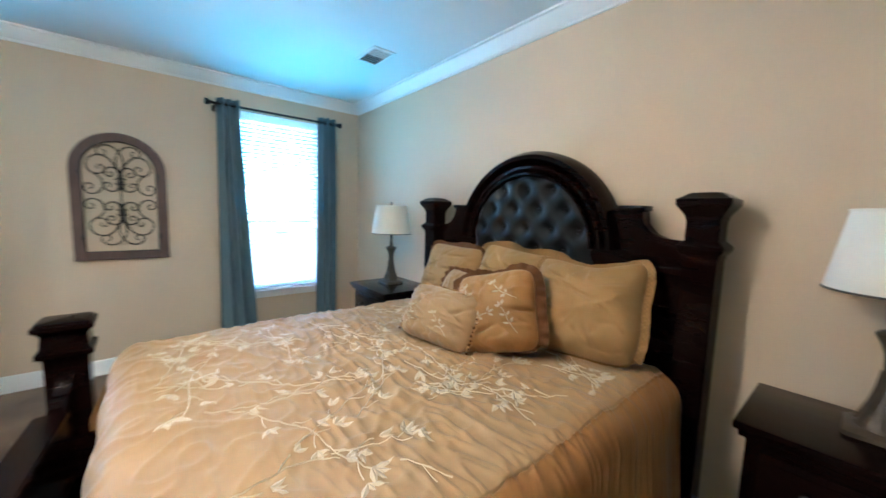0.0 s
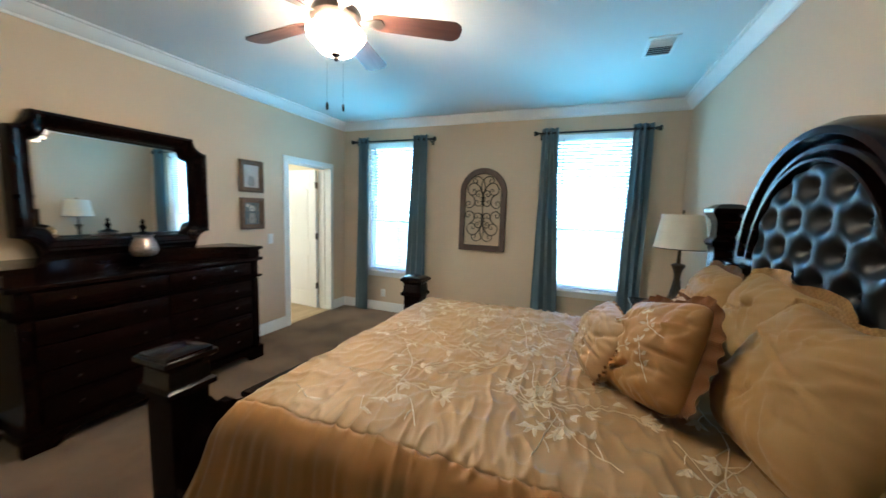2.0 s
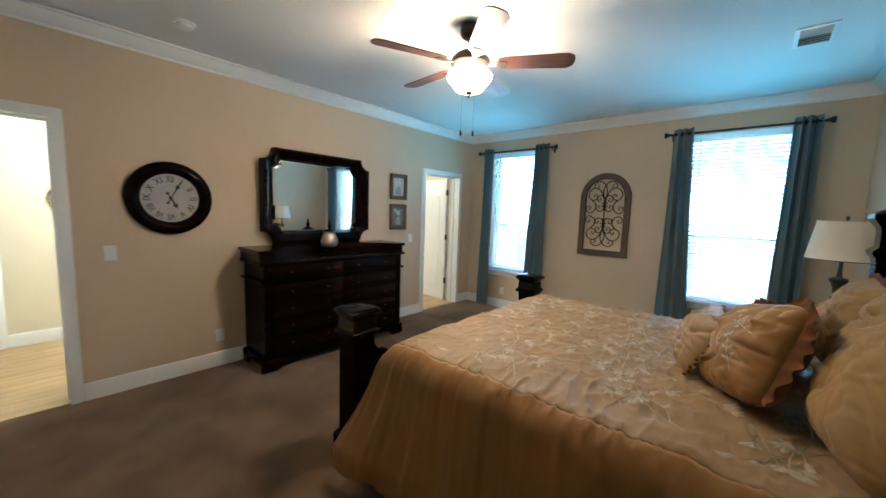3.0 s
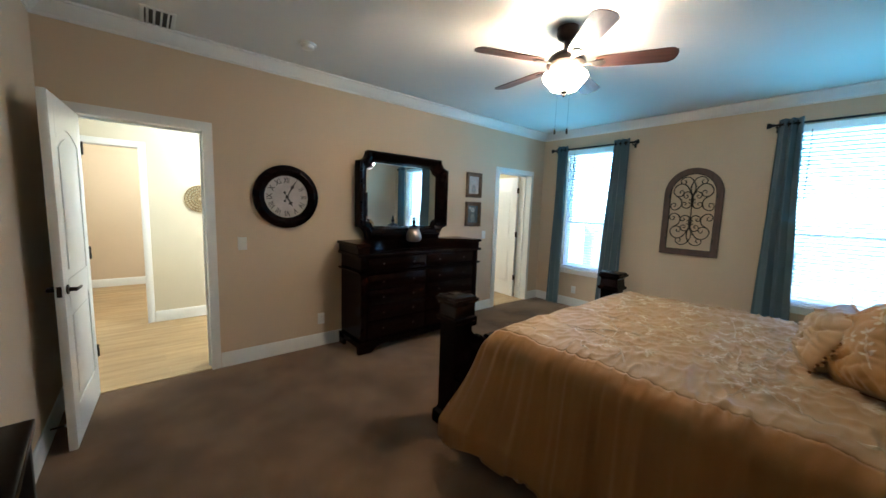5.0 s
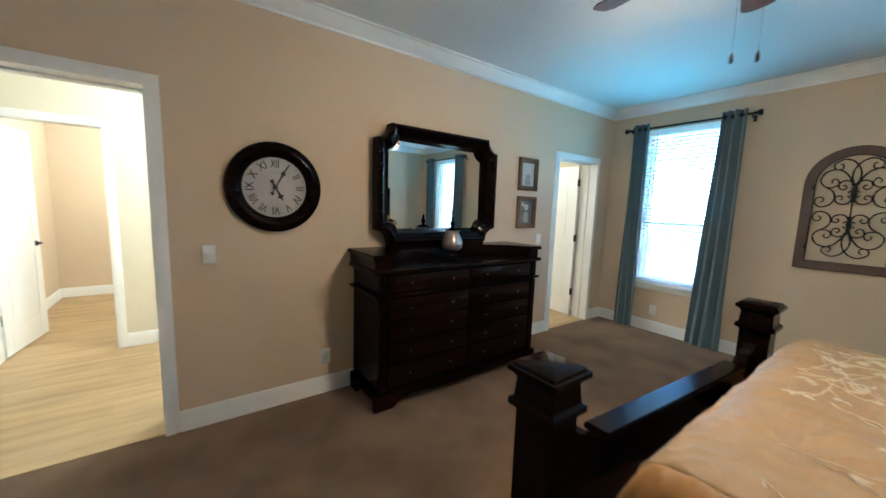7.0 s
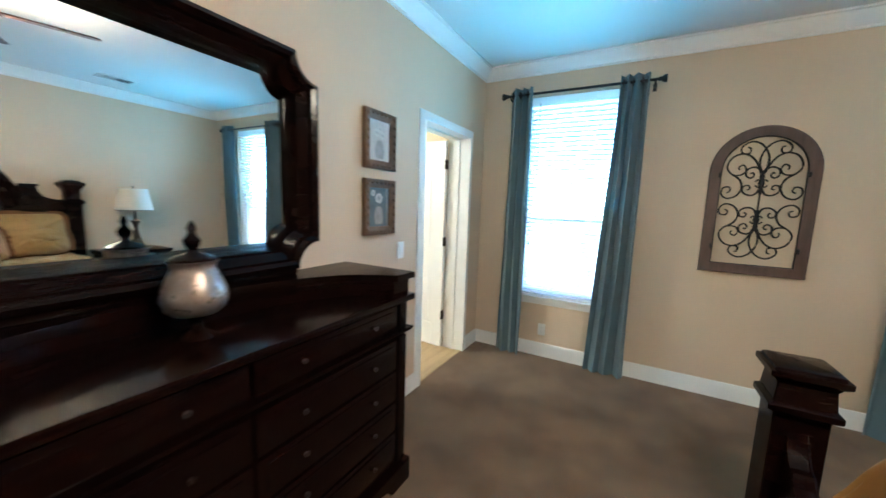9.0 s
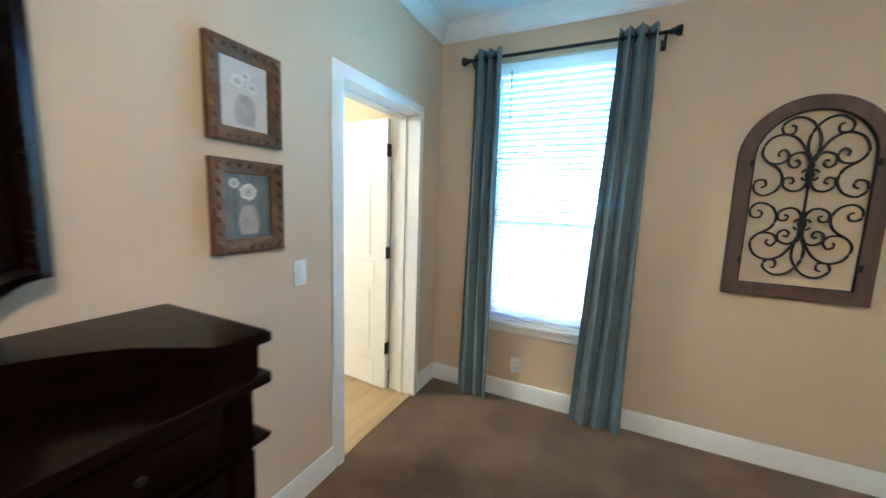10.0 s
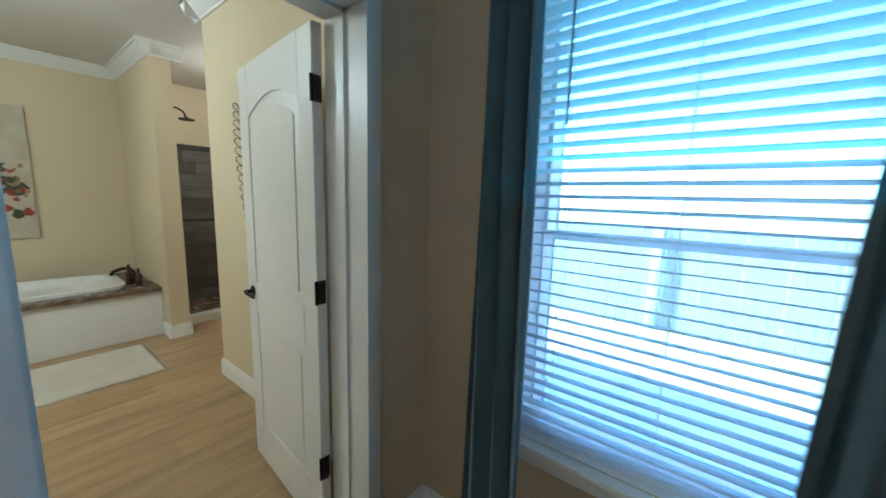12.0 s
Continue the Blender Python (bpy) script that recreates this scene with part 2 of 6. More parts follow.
# cyan in the glass stands in for the bluish daylight outside
GLASS = glass_mat("daylight_tinted_glass", 0.0, (0.70, 0.94, 1.0))
MIRROR = bpy.data.materials.new("mirror_silver")
MIRROR.use_nodes = True
mb = MIRROR.node_tree.nodes["Principled BSDF"]
mb.inputs["Base Color"].default_value, mb.inputs["Metallic"].default_value, mb.inputs["Roughness"].default_value = (0.86, 0.88, 0.88, 1), 1.0, 0.01

# ---- bedroom shell ----
D1 = (-1.205, -0.445, 2.05)
D2 = (3.21, 3.983, 2.05)
WT = 0.19
WINS = ((-1.785, -0.875), (0.79, 1.70))
WZ0, WZ1 = 0.60, 2.45

setting("floor", boxes((XW - 0.02, YS, -0.06, XE, YN, 0.0)), CARPET, "mottled taupe-brown cut-pile bedroom carpet, lightly stained", "carpet")
setting("ceiling", boxes((XW - WT, YS - 0.15, H, XE + 0.15, YN + 0.2, H + 0.15)), CEIL, "flat white painted bedroom ceiling", "ceiling")
setting("wall_west", boxes(
    (XW - WT, YS, 0, XW, D1[0] - 0.02, H), (XW - WT, D1[0] - 0.02, D1[2] + 0.02, XW, D1[1] + 0.02, H),
    (XW - WT, D1[1] + 0.02, 0, XW, D2[0] - 0.02, H), (XW - WT, D2[0] - 0.02, D2[2] + 0.02, XW, D2[1] + 0.02, H),
    (XW - WT, D2[1] + 0.02, 0, XW, YN, H)), WALL, "beige painted wall with two doorways and the dresser", "wall")
setting("wall_east", boxes((XE, YS, 0, XE + 0.15, YN, H)), WALL, "beige painted wall behind the headboard", "wall")
setting("wall_south", boxes((XW - WT, YS - 0.15, 0, XE + 0.15, YS, H)), WALL, "beige painted wall beside the entrance door", "wall")
(a0, a1), (b0, b1) = WINS
setting("wall_north", boxes(
    (XW - WT, YN, -0.5, a0, YN + 0.2, H), (a0, YN, -0.5, a1, YN + 0.2, WZ0), (a0, YN, WZ1, a1, YN + 0.2, H), (a1, YN, -0.5, b0, YN + 0.2, H),
    (b0, YN, -0.5, b1, YN + 0.2, WZ0), (b0, YN, WZ1, b1, YN + 0.2, H), (b1, YN, -0.5, XE + 0.15, YN + 0.2, H)), WALL,
    "beige painted window wall with two tall windows", "wall")

BASE = [(0, 0), (0.016, 0), (0.016, 0.095), (0.012, 0.108), (0.011, 0.118), (0.006, 0.130), (0, 0.132)]
CROWN = [(0, 0), (0, -0.105), (0.012, -0.105), (0.014, -0.088), (0.030, -0.078), (0.052, -0.050), (0.070, -0.030), (0.078, -0.016), (0.098, -0.014), (0.098, 0)]


def run(name, p, q, inward, profile, z, label, category):
    """A length of baseboard or crown along a wall from p to q."""
    d = Vector((inward[0], inward[1], 0))
    return setting(name, sweep([(*p, z), (*q, z)], profile, lambda i: (d, (0, 0, 1))), TRIM, label, category, 30)


BL, CL = "white painted moulded baseboard", "white painted crown moulding"
for p, q, d in (((XW, D1[1] + 0.072), (XW, D2[0] - 0.072), (1, 0)), ((XW, D2[1] + 0.072), (XW, YN), (1, 0)), ((XW + 0.016, YN), (XE - 0.016, YN), (0, -1)),
                ((XE, YN), (XE, YS), (-1, 0)), ((XW + 0.016, YS), (XE - 0.016, YS), (0, 1))):
    run("baseboard", p, q, d, BASE, 0.0, BL, "baseboard")
for p, q, d in (((XW, YS), (XW, YN), (1, 0)), ((XW, YN), (XE, YN), (0, -1)), ((XE, YS), (XE, YN), (-1, 0)), ((XW, YS), (XE, YS), (0, 1))):
    run("trim", p, q, d, CROWN, H - 0.001, CL, "crown moulding")


# ---- doors ----
def arch_panel(u0, u1, v0, v1, rise, n=10):
    top = [(u1 + (u0 - u1) * i / n, v1 + rise * math.sin(math.pi * i / n)) for i in range(n + 1)]
    return [(u0, v0), (u1, v0)] + top


def door_leaf(parent, w, h, hand):
    """A two-panel moulded leaf, hinge at the origin, running along +x, faces at y = 0 and 0.035."""
    leaf = part("leaf", boxes((0, 0.004, 0.012, w, 0.031, h), bevel=0.002), TRIM, parent)
    s = 0.115
    for face, sign in ((0.004, -1), (0.031, 1)):
        bm = bmesh.new()
        to = lambda u, v, k, f=face, g=sign: (u, f + g * k, v)
        # stiles and rails stand proud of the panels
        prism([(0, 0.012), (s, 0.012), (s, h), (0, h)], to, 0.006, bm, 0.003)
        prism([(w - s, 0.012), (w, 0.012), (w, h), (w - s, h)], to, 0.006, bm, 0.003)
        prism([(s, 0.012), (w - s, 0.012), (w - s, 0.24), (s, 0.24)], to, 0.006, bm, 0.003)
        prism([(s, 0.83), (w - s, 0.83), (w - s, 1.0), (s, 1.0)], to, 0.006, bm, 0.003)
        curve = [(w - s + (2 * s - w) * i / 10, 1.80 + 0.07 * math.sin(math.pi * i / 10)) for i in range(11)]
        prism([(w - s, h), (s, h)] + curve[::-1], to, 0.006, bm)
        part("panel_frame", bm, TRIM, leaf)
        for v0, v1, rise in ((0.29, 0.78, 0), (1.05, 1.755, 0.065)):
            bm = prism(arch_panel(s + 0.045, w - s - 0.045, v0, v1, rise), to, 0.005, None, 0.004)
            part("panel", bm, TRIM, leaf)
    for y, sg in ((-0.002, -1), (0.037, 1)):
        bm = lathe([(0.0, 0), (0.028, 0), (0.028, 0.006), (0.012, 0.010), (0.011, 0.042), (0.0, 0.044)], 18)
        bmesh.ops.transform(bm, matrix=Matrix.Translation((w - 0.07, y, 0.95)) @ Matrix.Rotation(radians(90 * sg * -1), 4, "X"), verts=bm.verts[:])
        y2 = y + sg * 0.038
        tube(bm, [(w - 0.07, y2, 0.95), (w - 0.11, y2 + sg * 0.006, 0.951), (w - 0.15, y2 + sg * 0.004, 0.948), (w - 0.185, y2, 0.945)], 0.009, 8, False, 0.75)
        part("lever_handle", bm, BRONZE, leaf, "dark bronze lever handle")
    part("latch_plate", boxes((w - 0.0005, 0.007, 0.92, w + 0.0015, 0.028, 0.98)), BRONZE, leaf, "dark bronze latch plate")
    for z in (0.30, 1.035, 1.77):
        bm = boxes((-0.003, 0.004, z, 0.0, 0.033, z + 0.09))
        ys = -0.006 if hand < 0 else 0.042
        tube(bm, [(-0.004, ys, z), (-0.004, ys, z + 0.09)], 0.007, 10)
        box(bm, -0.018, min(ys, 0.02) - 0.002, z + 0.004, -0.004, max(ys, 0.02) - 0.004, z + 0.086)
        part("hinge", bm, BRONZE, leaf, "dark bronze butt hinge")
    return leaf


CASE = [(0, 0), (0, 0.018), (0.012, 0.020), (0.045, 0.017), (0.060, 0.010), (0.068, 0.008), (0.070, 0.0)]


def casing(name, y0, y1, top, xface, out, depth, label, parent=None):
    """Jambs, stop and mitred casing round a doorway in a wall that runs along y."""
    root = parent or thing(name, label, "door frame", kind="structure")
    path = [(xface, y0, 0), (xface, y0, top), (xface, y1, top), (xface, y1, 0)]
    frames = [((0, -1, 0), (out, 0, 0)), ((0, -1, 1), (out, 0, 0)), ((0, 1, 1), (out, 0, 0)), ((0, 1, 0), (out, 0, 0))]
    part("casing", sweep(path, CASE, lambda i: frames[i]), TRIM, root, "", 30)
    b = xface - out * depth
    back = [(b, y, z) for _, y, z in path]
    frames2 = [(f[0], (-out, 0, 0)) for f in frames]
    part("casing", sweep(back, CASE, lambda i: frames2[i]), TRIM, root, "", 30)
    lo, hi = min(xface, b), max(xface, b)
    part("jamb", boxes((lo, y0 - 0.019, 0, hi, y0, top), (lo, y1, 0, hi, y1 + 0.019, top), (lo, y0 - 0.019, top, hi, y1 + 0.019, top + 0.019)), TRIM, root, "", 0)
    return root


door1 = casing("door_1", D1[0], D1[1], D1[2], XW, 1, WT, "white panel door standing wide open into the bedroom")
holder = thing("door", "white arched two-panel door, open against the beige wall", "door", (XW + 0.004, D1[0] + 0.012, 0), -3.0, kind="structure")
door_leaf(holder, 0.755, 2.035, 1)
door2 = casing("door_2", D2[0], D2[1], D2[2], XW, 1, WT, "white cased doorway to the bathroom")
holder = thing("door", "white arched two-panel bathroom door, open inwards", "door", (XW - WT - 0.02, D2[1] - 0.012, 0), 174.5, kind="structure")
door_leaf(holder, 0.755, 2.035, 1)
for y0, y1 in (D1[:2], D2[:2]):
    part("jamb_stop", boxes((XW - 0.13, y0, 0, XW - 0.09, y0 + 0.011, 2.039), (XW - 0.13, y1 - 0.011, 0, XW - 0.09, y1, 2.039), (XW - 0.13, y0 + 0.011, 2.039, XW - 0.09, y1 - 0.011, 2.05)),
         TRIM, door1 if y0 < 0 else door2, "", 0)
    part("threshold", boxes((XW - 0.035, y0, 0.0, XW - 0.004, y1, 0.007), bevel=0.002), PLANK, door1 if y0 < 0 else door2, "oak transition strip")


# ---- windows, blinds and curtains ----
def window(name, x0, x1):
    root = thing(name, "white double-hung window with drywall returns, daylight behind", "window", kind="structure")
    y = YN + 0.11
    zm = 1.325
    part("window_frame", boxes((x0, y, WZ0, x0 + 0.035, y + 0.07, WZ1), (x1 - 0.035, y, WZ0, x1, y + 0.07, WZ1), (x0 + 0.035, y, WZ1 - 0.035, x1 - 0.035, y + 0.07, WZ1),
                               (x0 + 0.035, y, WZ0, x1 - 0.035, y + 0.07, WZ0 + 0.035), bevel=0.003), WINDOW_WHITE, root)
    for k, (z0, z1, dy) in enumerate(((WZ0 + 0.036, zm + 0.016, 0.012), (zm - 0.014, WZ1 - 0.036, 0.040))):
        u0, u1 = x0 + 0.036, x1 - 0.036
        low, high = (0.04, 0.03) if k == 0 else (0.03, 0.04)
        sash = part("sash", boxes((u0, y + dy, z0, u0 + 0.035, y + dy + 0.026, z1), (u1 - 0.035, y + dy, z0, u1, y + dy + 0.026, z1),
                                  (u0 + 0.035, y + dy, z0, u1 - 0.035, y + dy + 0.026, z0 + low), (u0 + 0.035, y + dy, z1 - high, u1 - 0.035, y + dy + 0.026, z1), bevel=0.002), WINDOW_WHITE, root)
        pane = part("pane", boxes((u0 + 0.035, y + dy + 0.010, z0 + low, u1 - 0.035, y + dy + 0.016, z1 - high)), GLASS, sash, "glass pane tinted with the cyan of daylight", 0)
        pane.visible_shadow = False
    part("sill", boxes((x0 - 0.04, YN - 0.045, WZ0 - 0.024, x1 + 0.04, YN - 0.001, WZ0 - 0.002), (x0 + 0.001, YN - 0.001, WZ0 - 0.0, x1 - 0.001, YN + 0.108, WZ0 + 0.004), bevel=0.003), TRIM, root, "white painted sill")
    part("apron", boxes((x0 - 0.02, YN - 0.017, WZ0 - 0.085, x1 + 0.02, YN - 0.001, WZ0 - 0.0245), bevel=0.004), TRIM, root, "white painted apron")
    return root


def blind(x0, x1):
    root = thing("window_blind", "white two-inch slatted blind, lowered with slats tilted open", "blind", (x0, YN, 0), group="bedroom window blinds")
    w = x1 - x0
    part("headrail", boxes((0.006, 0.02, WZ1 - 0.075, w - 0.006, 0.075, WZ1 - 0.004), bevel=0.004), SLAT, root)
    part("bottom_rail", boxes((0.012, 0.022, WZ0 + 0.012, w - 0.012, 0.072, WZ0 + 0.034), bevel=0.005), SLAT, root)
    pitch = 0.0415
    count = int((WZ1 - 0.085 - WZ0 - 0.05) / pitch)
    bm = bmesh.new()
    tilt = radians(-10)
    n = 5
    rows = []
    for k in range(n + 1):
        s = (k / n - 0.5) * 0.05
        crown = 0.0022 * (1 - (2 * k / n - 1) ** 2)
        rows.append((s * math.cos(tilt) , s * math.sin(tilt) + crown))
    outline = rows + [(y, z - 0.0028) for y, z in rows[::-1]]
    sweep([(0.012, 0, 0), (w - 0.012, 0, 0)], outline, lambda i: ((0, 1, 0), (0, 0, 1)), bm)
    slat = part("slat", bm, SLAT, root, "", 50)
    slat.location = (0, 0.047, WZ0 + 0.075)
    for i in range(1, count):
        o = new("slat", slat.data)
        o.parent, o.location = root, (0, 0.047, WZ0 + 0.075 + i * pitch)
    for x in (0.14, w / 2, w - 0.14):
        for y in (0.0195, 0.0745):
            part("ladder_cord", tube(bmesh.new(), [(x, y, WZ0 + 0.03), (x, y, WZ1 - 0.07)], 0.0012, 5), SLAT, root)
    part("tilt_wand", tube(bmesh.new(), [(0.13, 0.008, WZ1 - 0.06), (0.135, -0.004, WZ1 - 0.4), (0.137, -0.006, 1.68)], 0.004, 8), plain("clear_grey_acrylic", (0.25, 0.28, 0.3), 0.2), root, "translucent grey tilt wand")
    return root


def curtain(x0, x1, b0, b1, seed, folds):
    """A grommet panel hung in deep folds; thick cloth with a hem that touches the floor."""
    rnd = random.Random(seed)
    bm = bmesh.new()
    nu, nv = folds * 26, 44
    ph = rnd.random() * 6
    grid = []
    for j in range(nv + 1):
        v = j / nv
        z = 2.50 * (1 - v) + 0.018 * v
        row = []
        for i in range(nu + 1):
            u = i / nu
            left, right = x0 + (b0 - x0) * v ** 1.3, x1 + (b1 - x1) * v ** 1.3
            wob = 0.012 * math.sin(3.1 * v + 5 * u + ph) * v
            a = 2 * math.pi * folds * (u + 0.035 * math.sin(2 * math.pi * 1.4 * u + ph) + 0.02 * math.sin(4 * v + ph) * v)
            amp = (0.042 + 0.022 * noise.noise((u * 3, v * 2, seed))) * (1 - 0.25 * v)
            y = YN - 0.108 + amp * math.sin(a) + 0.006 * noise.noise((u * 9, v * 7, seed + 4)) * v - 0.012 * v
            x = left + (right - left) * u + wob + 0.010 * math.cos(a) * math.sin(a)
            row.append((x, min(y, YN - 0.052), z))
        grid.append(row)
    t = 0.004
    front = [[bm.verts.new(p) for p in r] for r in grid]
    back = [[bm.verts.new((p[0], p[1] + t, p[2])) for p in r] for r in grid]
    for j in range(nv):
        for i in range(nu):
            bm.faces.new((front[j][i], front[j][i + 1], front[j + 1][i + 1], front[j + 1][i]))
            bm.faces.new((back[j][i], back[j + 1][i], back[j + 1][i + 1], back[j][i + 1]))
    for j in range(nv):
        for i in (0, nu):
            bm.faces.new((front[j][i], front[j + 1][i], back[j + 1][i], back[j][i]))
    for i in range(nu):
        for j in (0, nv):
            bm.faces.new((front[j][i], front[j][i + 1], back[j][i + 1], back[j][i]))
    root = thing("curtain", "slate-teal grommet curtain panel hanging in deep folds to the carpet", "curtain", (0, 0, 0), group="bedroom curtains")
    part("cloth", bm, CURTAIN, root, "", 60)
    for k in range(folds * 2):
        u = (k + 0.5) / (folds * 2)
        x = x0 + (x1 - x0) * u
        bm = bmesh.new()
        ring = [(x, YN - 0.108 + 0.026 * math.cos(a) , 2.445 + 0.026 * math.sin(a)) for a in [2 * math.pi * q / 18 for q in range(18)]]
        tube(bm, ring, 0.005, 6, True)
        part("grommet", bm, BRONZE, root, "dark bronze grommet ring")
    return root


def curtain_rod(x0, x1):
    root = thing("curtain_rod", "black iron curtain rod with turned finials on brackets", "curtain rod", group="curtain rods")
    y, z = YN - 0.108, 2.445
    part("rod", tube(bmesh.new(), [(x0 + 0.03, y, z), (x1 - 0.03, y, z)], 0.011, 12), IRON, root)
    for x, s in ((x0 + 0.03, -1), (x1 - 0.03, 1)):
        bm = lathe([(0.0, 0), (0.016, 0), (0.018, 0.010), (0.012, 0.014), (0.020, 0.022), (0.027, 0.036), (0.030, 0.048), (0.026, 0.056), (0.0, 0.058)], 18)
        bmesh.ops.transform(bm, matrix=Matrix.Translation((x, y, z)) @ Matrix.Rotation(radians(90 * s), 4, "Y"), verts=bm.verts[:])
        part("finial", bm, IRON, root)
        bm = tube(bmesh.new(), [(x - s * 0.02, y, z - 0.012), (x - s * 0.02, y + 0.03, z - 0.03), (x - s * 0.02, YN - 0.004, z - 0.03)], 0.007, 8)
        box(bm, x - s * 0.02 - 0.014, YN - 0.006, z - 0.06, x - s * 0.02 + 0.014, YN, z + 0.0, bevel=0.002)
        part("bracket", bm, IRON, root)
    return root


for k, (x0, x1) in enumerate(WINS):
    window("window_%d" % (k + 1), x0, x1)
    blind(x0, x1)
curtain_rod(-1.955, -0.705)
curtain_rod(0.615, 1.875)
curtain(-1.90, -1.69, -1.91, -1.68, 3, 3)
curtain(-0.99, -0.79, -1.10, -0.77, 5, 3)
curtain(0.67, 0.87, 0.66, 1.00, 7, 3)
curtain(1.63, 1.83, 1.60, 1.84, 9, 3)

# ---- rooms beyond the doorways ----
def planks(parent, x0, x1, y0, y1, seed):
    """Oak boards of 0.18 m along y, laid in staggered rows."""
    rnd = random.Random(seed)
    meshes = {}
    w, full, gap = 0.18, 1.22, 0.0005
    x = x0
    while x < x1 - 0.01:
        ww = min(w, x1 - x)
        y = y0 - rnd.random() * full
        while y < y1 - 0.01:
            s, e = max(y, y0), min(y + full, y1)
            if e - s > 0.02:
                key = (round(ww, 3), round(e - s, 3))
                if key not in meshes:
                    bm = boxes((gap, gap, -0.01, key[0] - gap, key[1] - gap, 0.0), bevel=0.0008)
                    me = bpy.data.meshes.new("plank")
                    bm.to_mesh(me)
                    bm.free()
                    me.materials.append(PLANK)
                    meshes[key] = me
                o = new("plank", meshes[key])
                o.parent, o.location = parent, (x, s, 0.002)
            y += full
        x += w


GAP = plain("dark_joint", (0.06, 0.04, 0.025), 0.9)
HX = -4.02
setting("ceiling", boxes((-6.9, -3.2, H, XW - WT, 1.6, H + 0.15)), CEIL, "flat white hallway ceiling", "ceiling")
setting("wall_hall_west", boxes((HX - 0.12, -3.0, 0, HX, -1.64, H), (HX - 0.12, -1.64, 2.07, HX, -0.855, H), (HX - 0.12, -0.855, 0, HX, 1.4, H)), HALL_WALL, "cream painted hallway wall with a cased opening", "wall")
for name, spec, paint, label in (("wall_hall_south", (-6.9, -3.15, 0, XW - WT, -3.0, H), HALL_WALL, "cream painted hallway end wall"),
                                 ("wall_hall_north", (HX, 1.4, 0, XW - WT, 1.5, H), HALL_WALL, "cream painted hallway end wall"),
                                 ("wall_hall_east", (XW - WT, -3.0, 0, XW - WT + 0.1, YS - 0.15, H), HALL_WALL, "cream painted hallway side wall"),
                                 ("wall_spare_west", (-6.75, -3.0, 0, -6.62, 1.5, H), WALL, "beige painted wall across the hall"),
                                 ("wall_spare_south", (-6.62, -1.90, 0, HX - 0.12, -1.78, H), WALL, "beige painted wall across the hall"),
                                 ("wall_spare_north", (-6.62, 0.9, 0, HX - 0.12, 1.02, H), WALL, "beige painted wall across the hall")):
    setting(name, boxes(spec), paint, label, "wall")
casing("door_3", -1.62, -0.875, 2.05, HX, 1, 0.12, "white cased doorway across the hallway")
holder = thing("door", "white panel door ajar in the room across the hall", "door", (HX - 0.14, -1.61, 0), 173.0, kind="structure")
door_leaf(holder, 0.74, 2.035, 1)
for p, q, d in (((HX, -0.803), (HX, 1.4), (1, 0)), ((HX, -3.0), (HX, -1.692), (1, 0)), ((-6.62, -1.78), (-6.62, 0.9), (1, 0)), ((-6.60, -1.78), (HX - 0.12, -1.78), (0, 1)),
                ((XW - WT, -0.37), (XW - WT, 1.4), (-1, 0))):
    run("baseboard", p, q, d, BASE, 0.0, BL, "baseboard")
floor_hall = setting("floor_hall", boxes((-6.62, -3.0, -0.06, XW - 0.02, 1.4, -0.008)), GAP, "pale oak plank hallway floor", "floor")

BX, BN = -4.26, 4.25
setting("ceiling", boxes((-6.9, 1.5, H, XW - WT, 6.2, H + 0.15)), CEIL, "white bathroom ceiling", "ceiling")
setting("wall_bath_north", boxes((BX, BN, 0, XW - WT, YN + 0.2, H), (BX, YN + 0.2, 0, BX + 0.12, 5.9, H)), BATH_WALL, "cream painted bathroom wall beside the door", "wall")
for name, spec in (("wall_bath_west", (-6.80, 1.6, 0, -6.66, 6.0, H)), ("wall_shower_north", (-6.66, 5.9, 0, BX + 0.12, 6.02, H)), ("wall_bath_south", (-6.66, 1.5, 0, XW - WT, 1.62, H))):
    setting(name, boxes(spec), BATH_WALL, "cream painted bathroom wall", "wall")
setting("wall_bath_pier", boxes((-6.66, 4.20, 0, -5.38, 4.36, H)), BATH_WALL, "cream painted pier between bathtub and shower", "wall")
for p, q, d in (((BX, BN), (XW - WT - 0.02, BN), (0, -1)), ((BX, BN - 0.016), (BX, 5.9), (-1, 0)), ((-5.38, 4.20), (-5.38, 4.36), (1, 0)), ((-5.58, 4.20), (-5.364, 4.20), (0, -1)), ((-5.364, 4.36), (-5.7, 4.36), (0, 1))):
    run("baseboard", p, q, d, BASE, 0.0, BL, "baseboard")
for p, q, d in (((BX - 0.098, BN), (XW - WT, BN), (0, -1)), ((BX, BN - 0.098), (BX, 5.9), (-1, 0)), ((-6.66, 1.62), (-6.66, 4.2), (1, 0)), ((-6.66, 4.20), (-5.28, 4.20), (0, -1)), ((-5.38, 4.11), (-5.38, 4.45), (1, 0))):
    run("trim", p, q, d, CROWN, H - 0.001, CL, "crown moulding")
floor_bath = setting("floor_bath", boxes((-6.66, 1.62, -0.06, XW - 0.02, 5.9, -0.008)), GAP, "warm oak plank bathroom floor", "floor")

# ---- outdoors ----
GRASS = mat("dry_lawn", (0.30, 0.30, 0.17), 0.9, vary=0.3, big=0.6, fine=30, bump=0.4, depth=0.02, second=(0.22, 0.19, 0.10))
setting("ground", boxes((-300, YN + 0.2, -0.6, 300, 600, -0.35)), GRASS, "sunlit dry lawn behind the house", "ground")
CONC = mat("pale_concrete", (0.60, 0.58, 0.55), 0.85, vary=0.15, big=1.2, fine=40, bump=0.3)
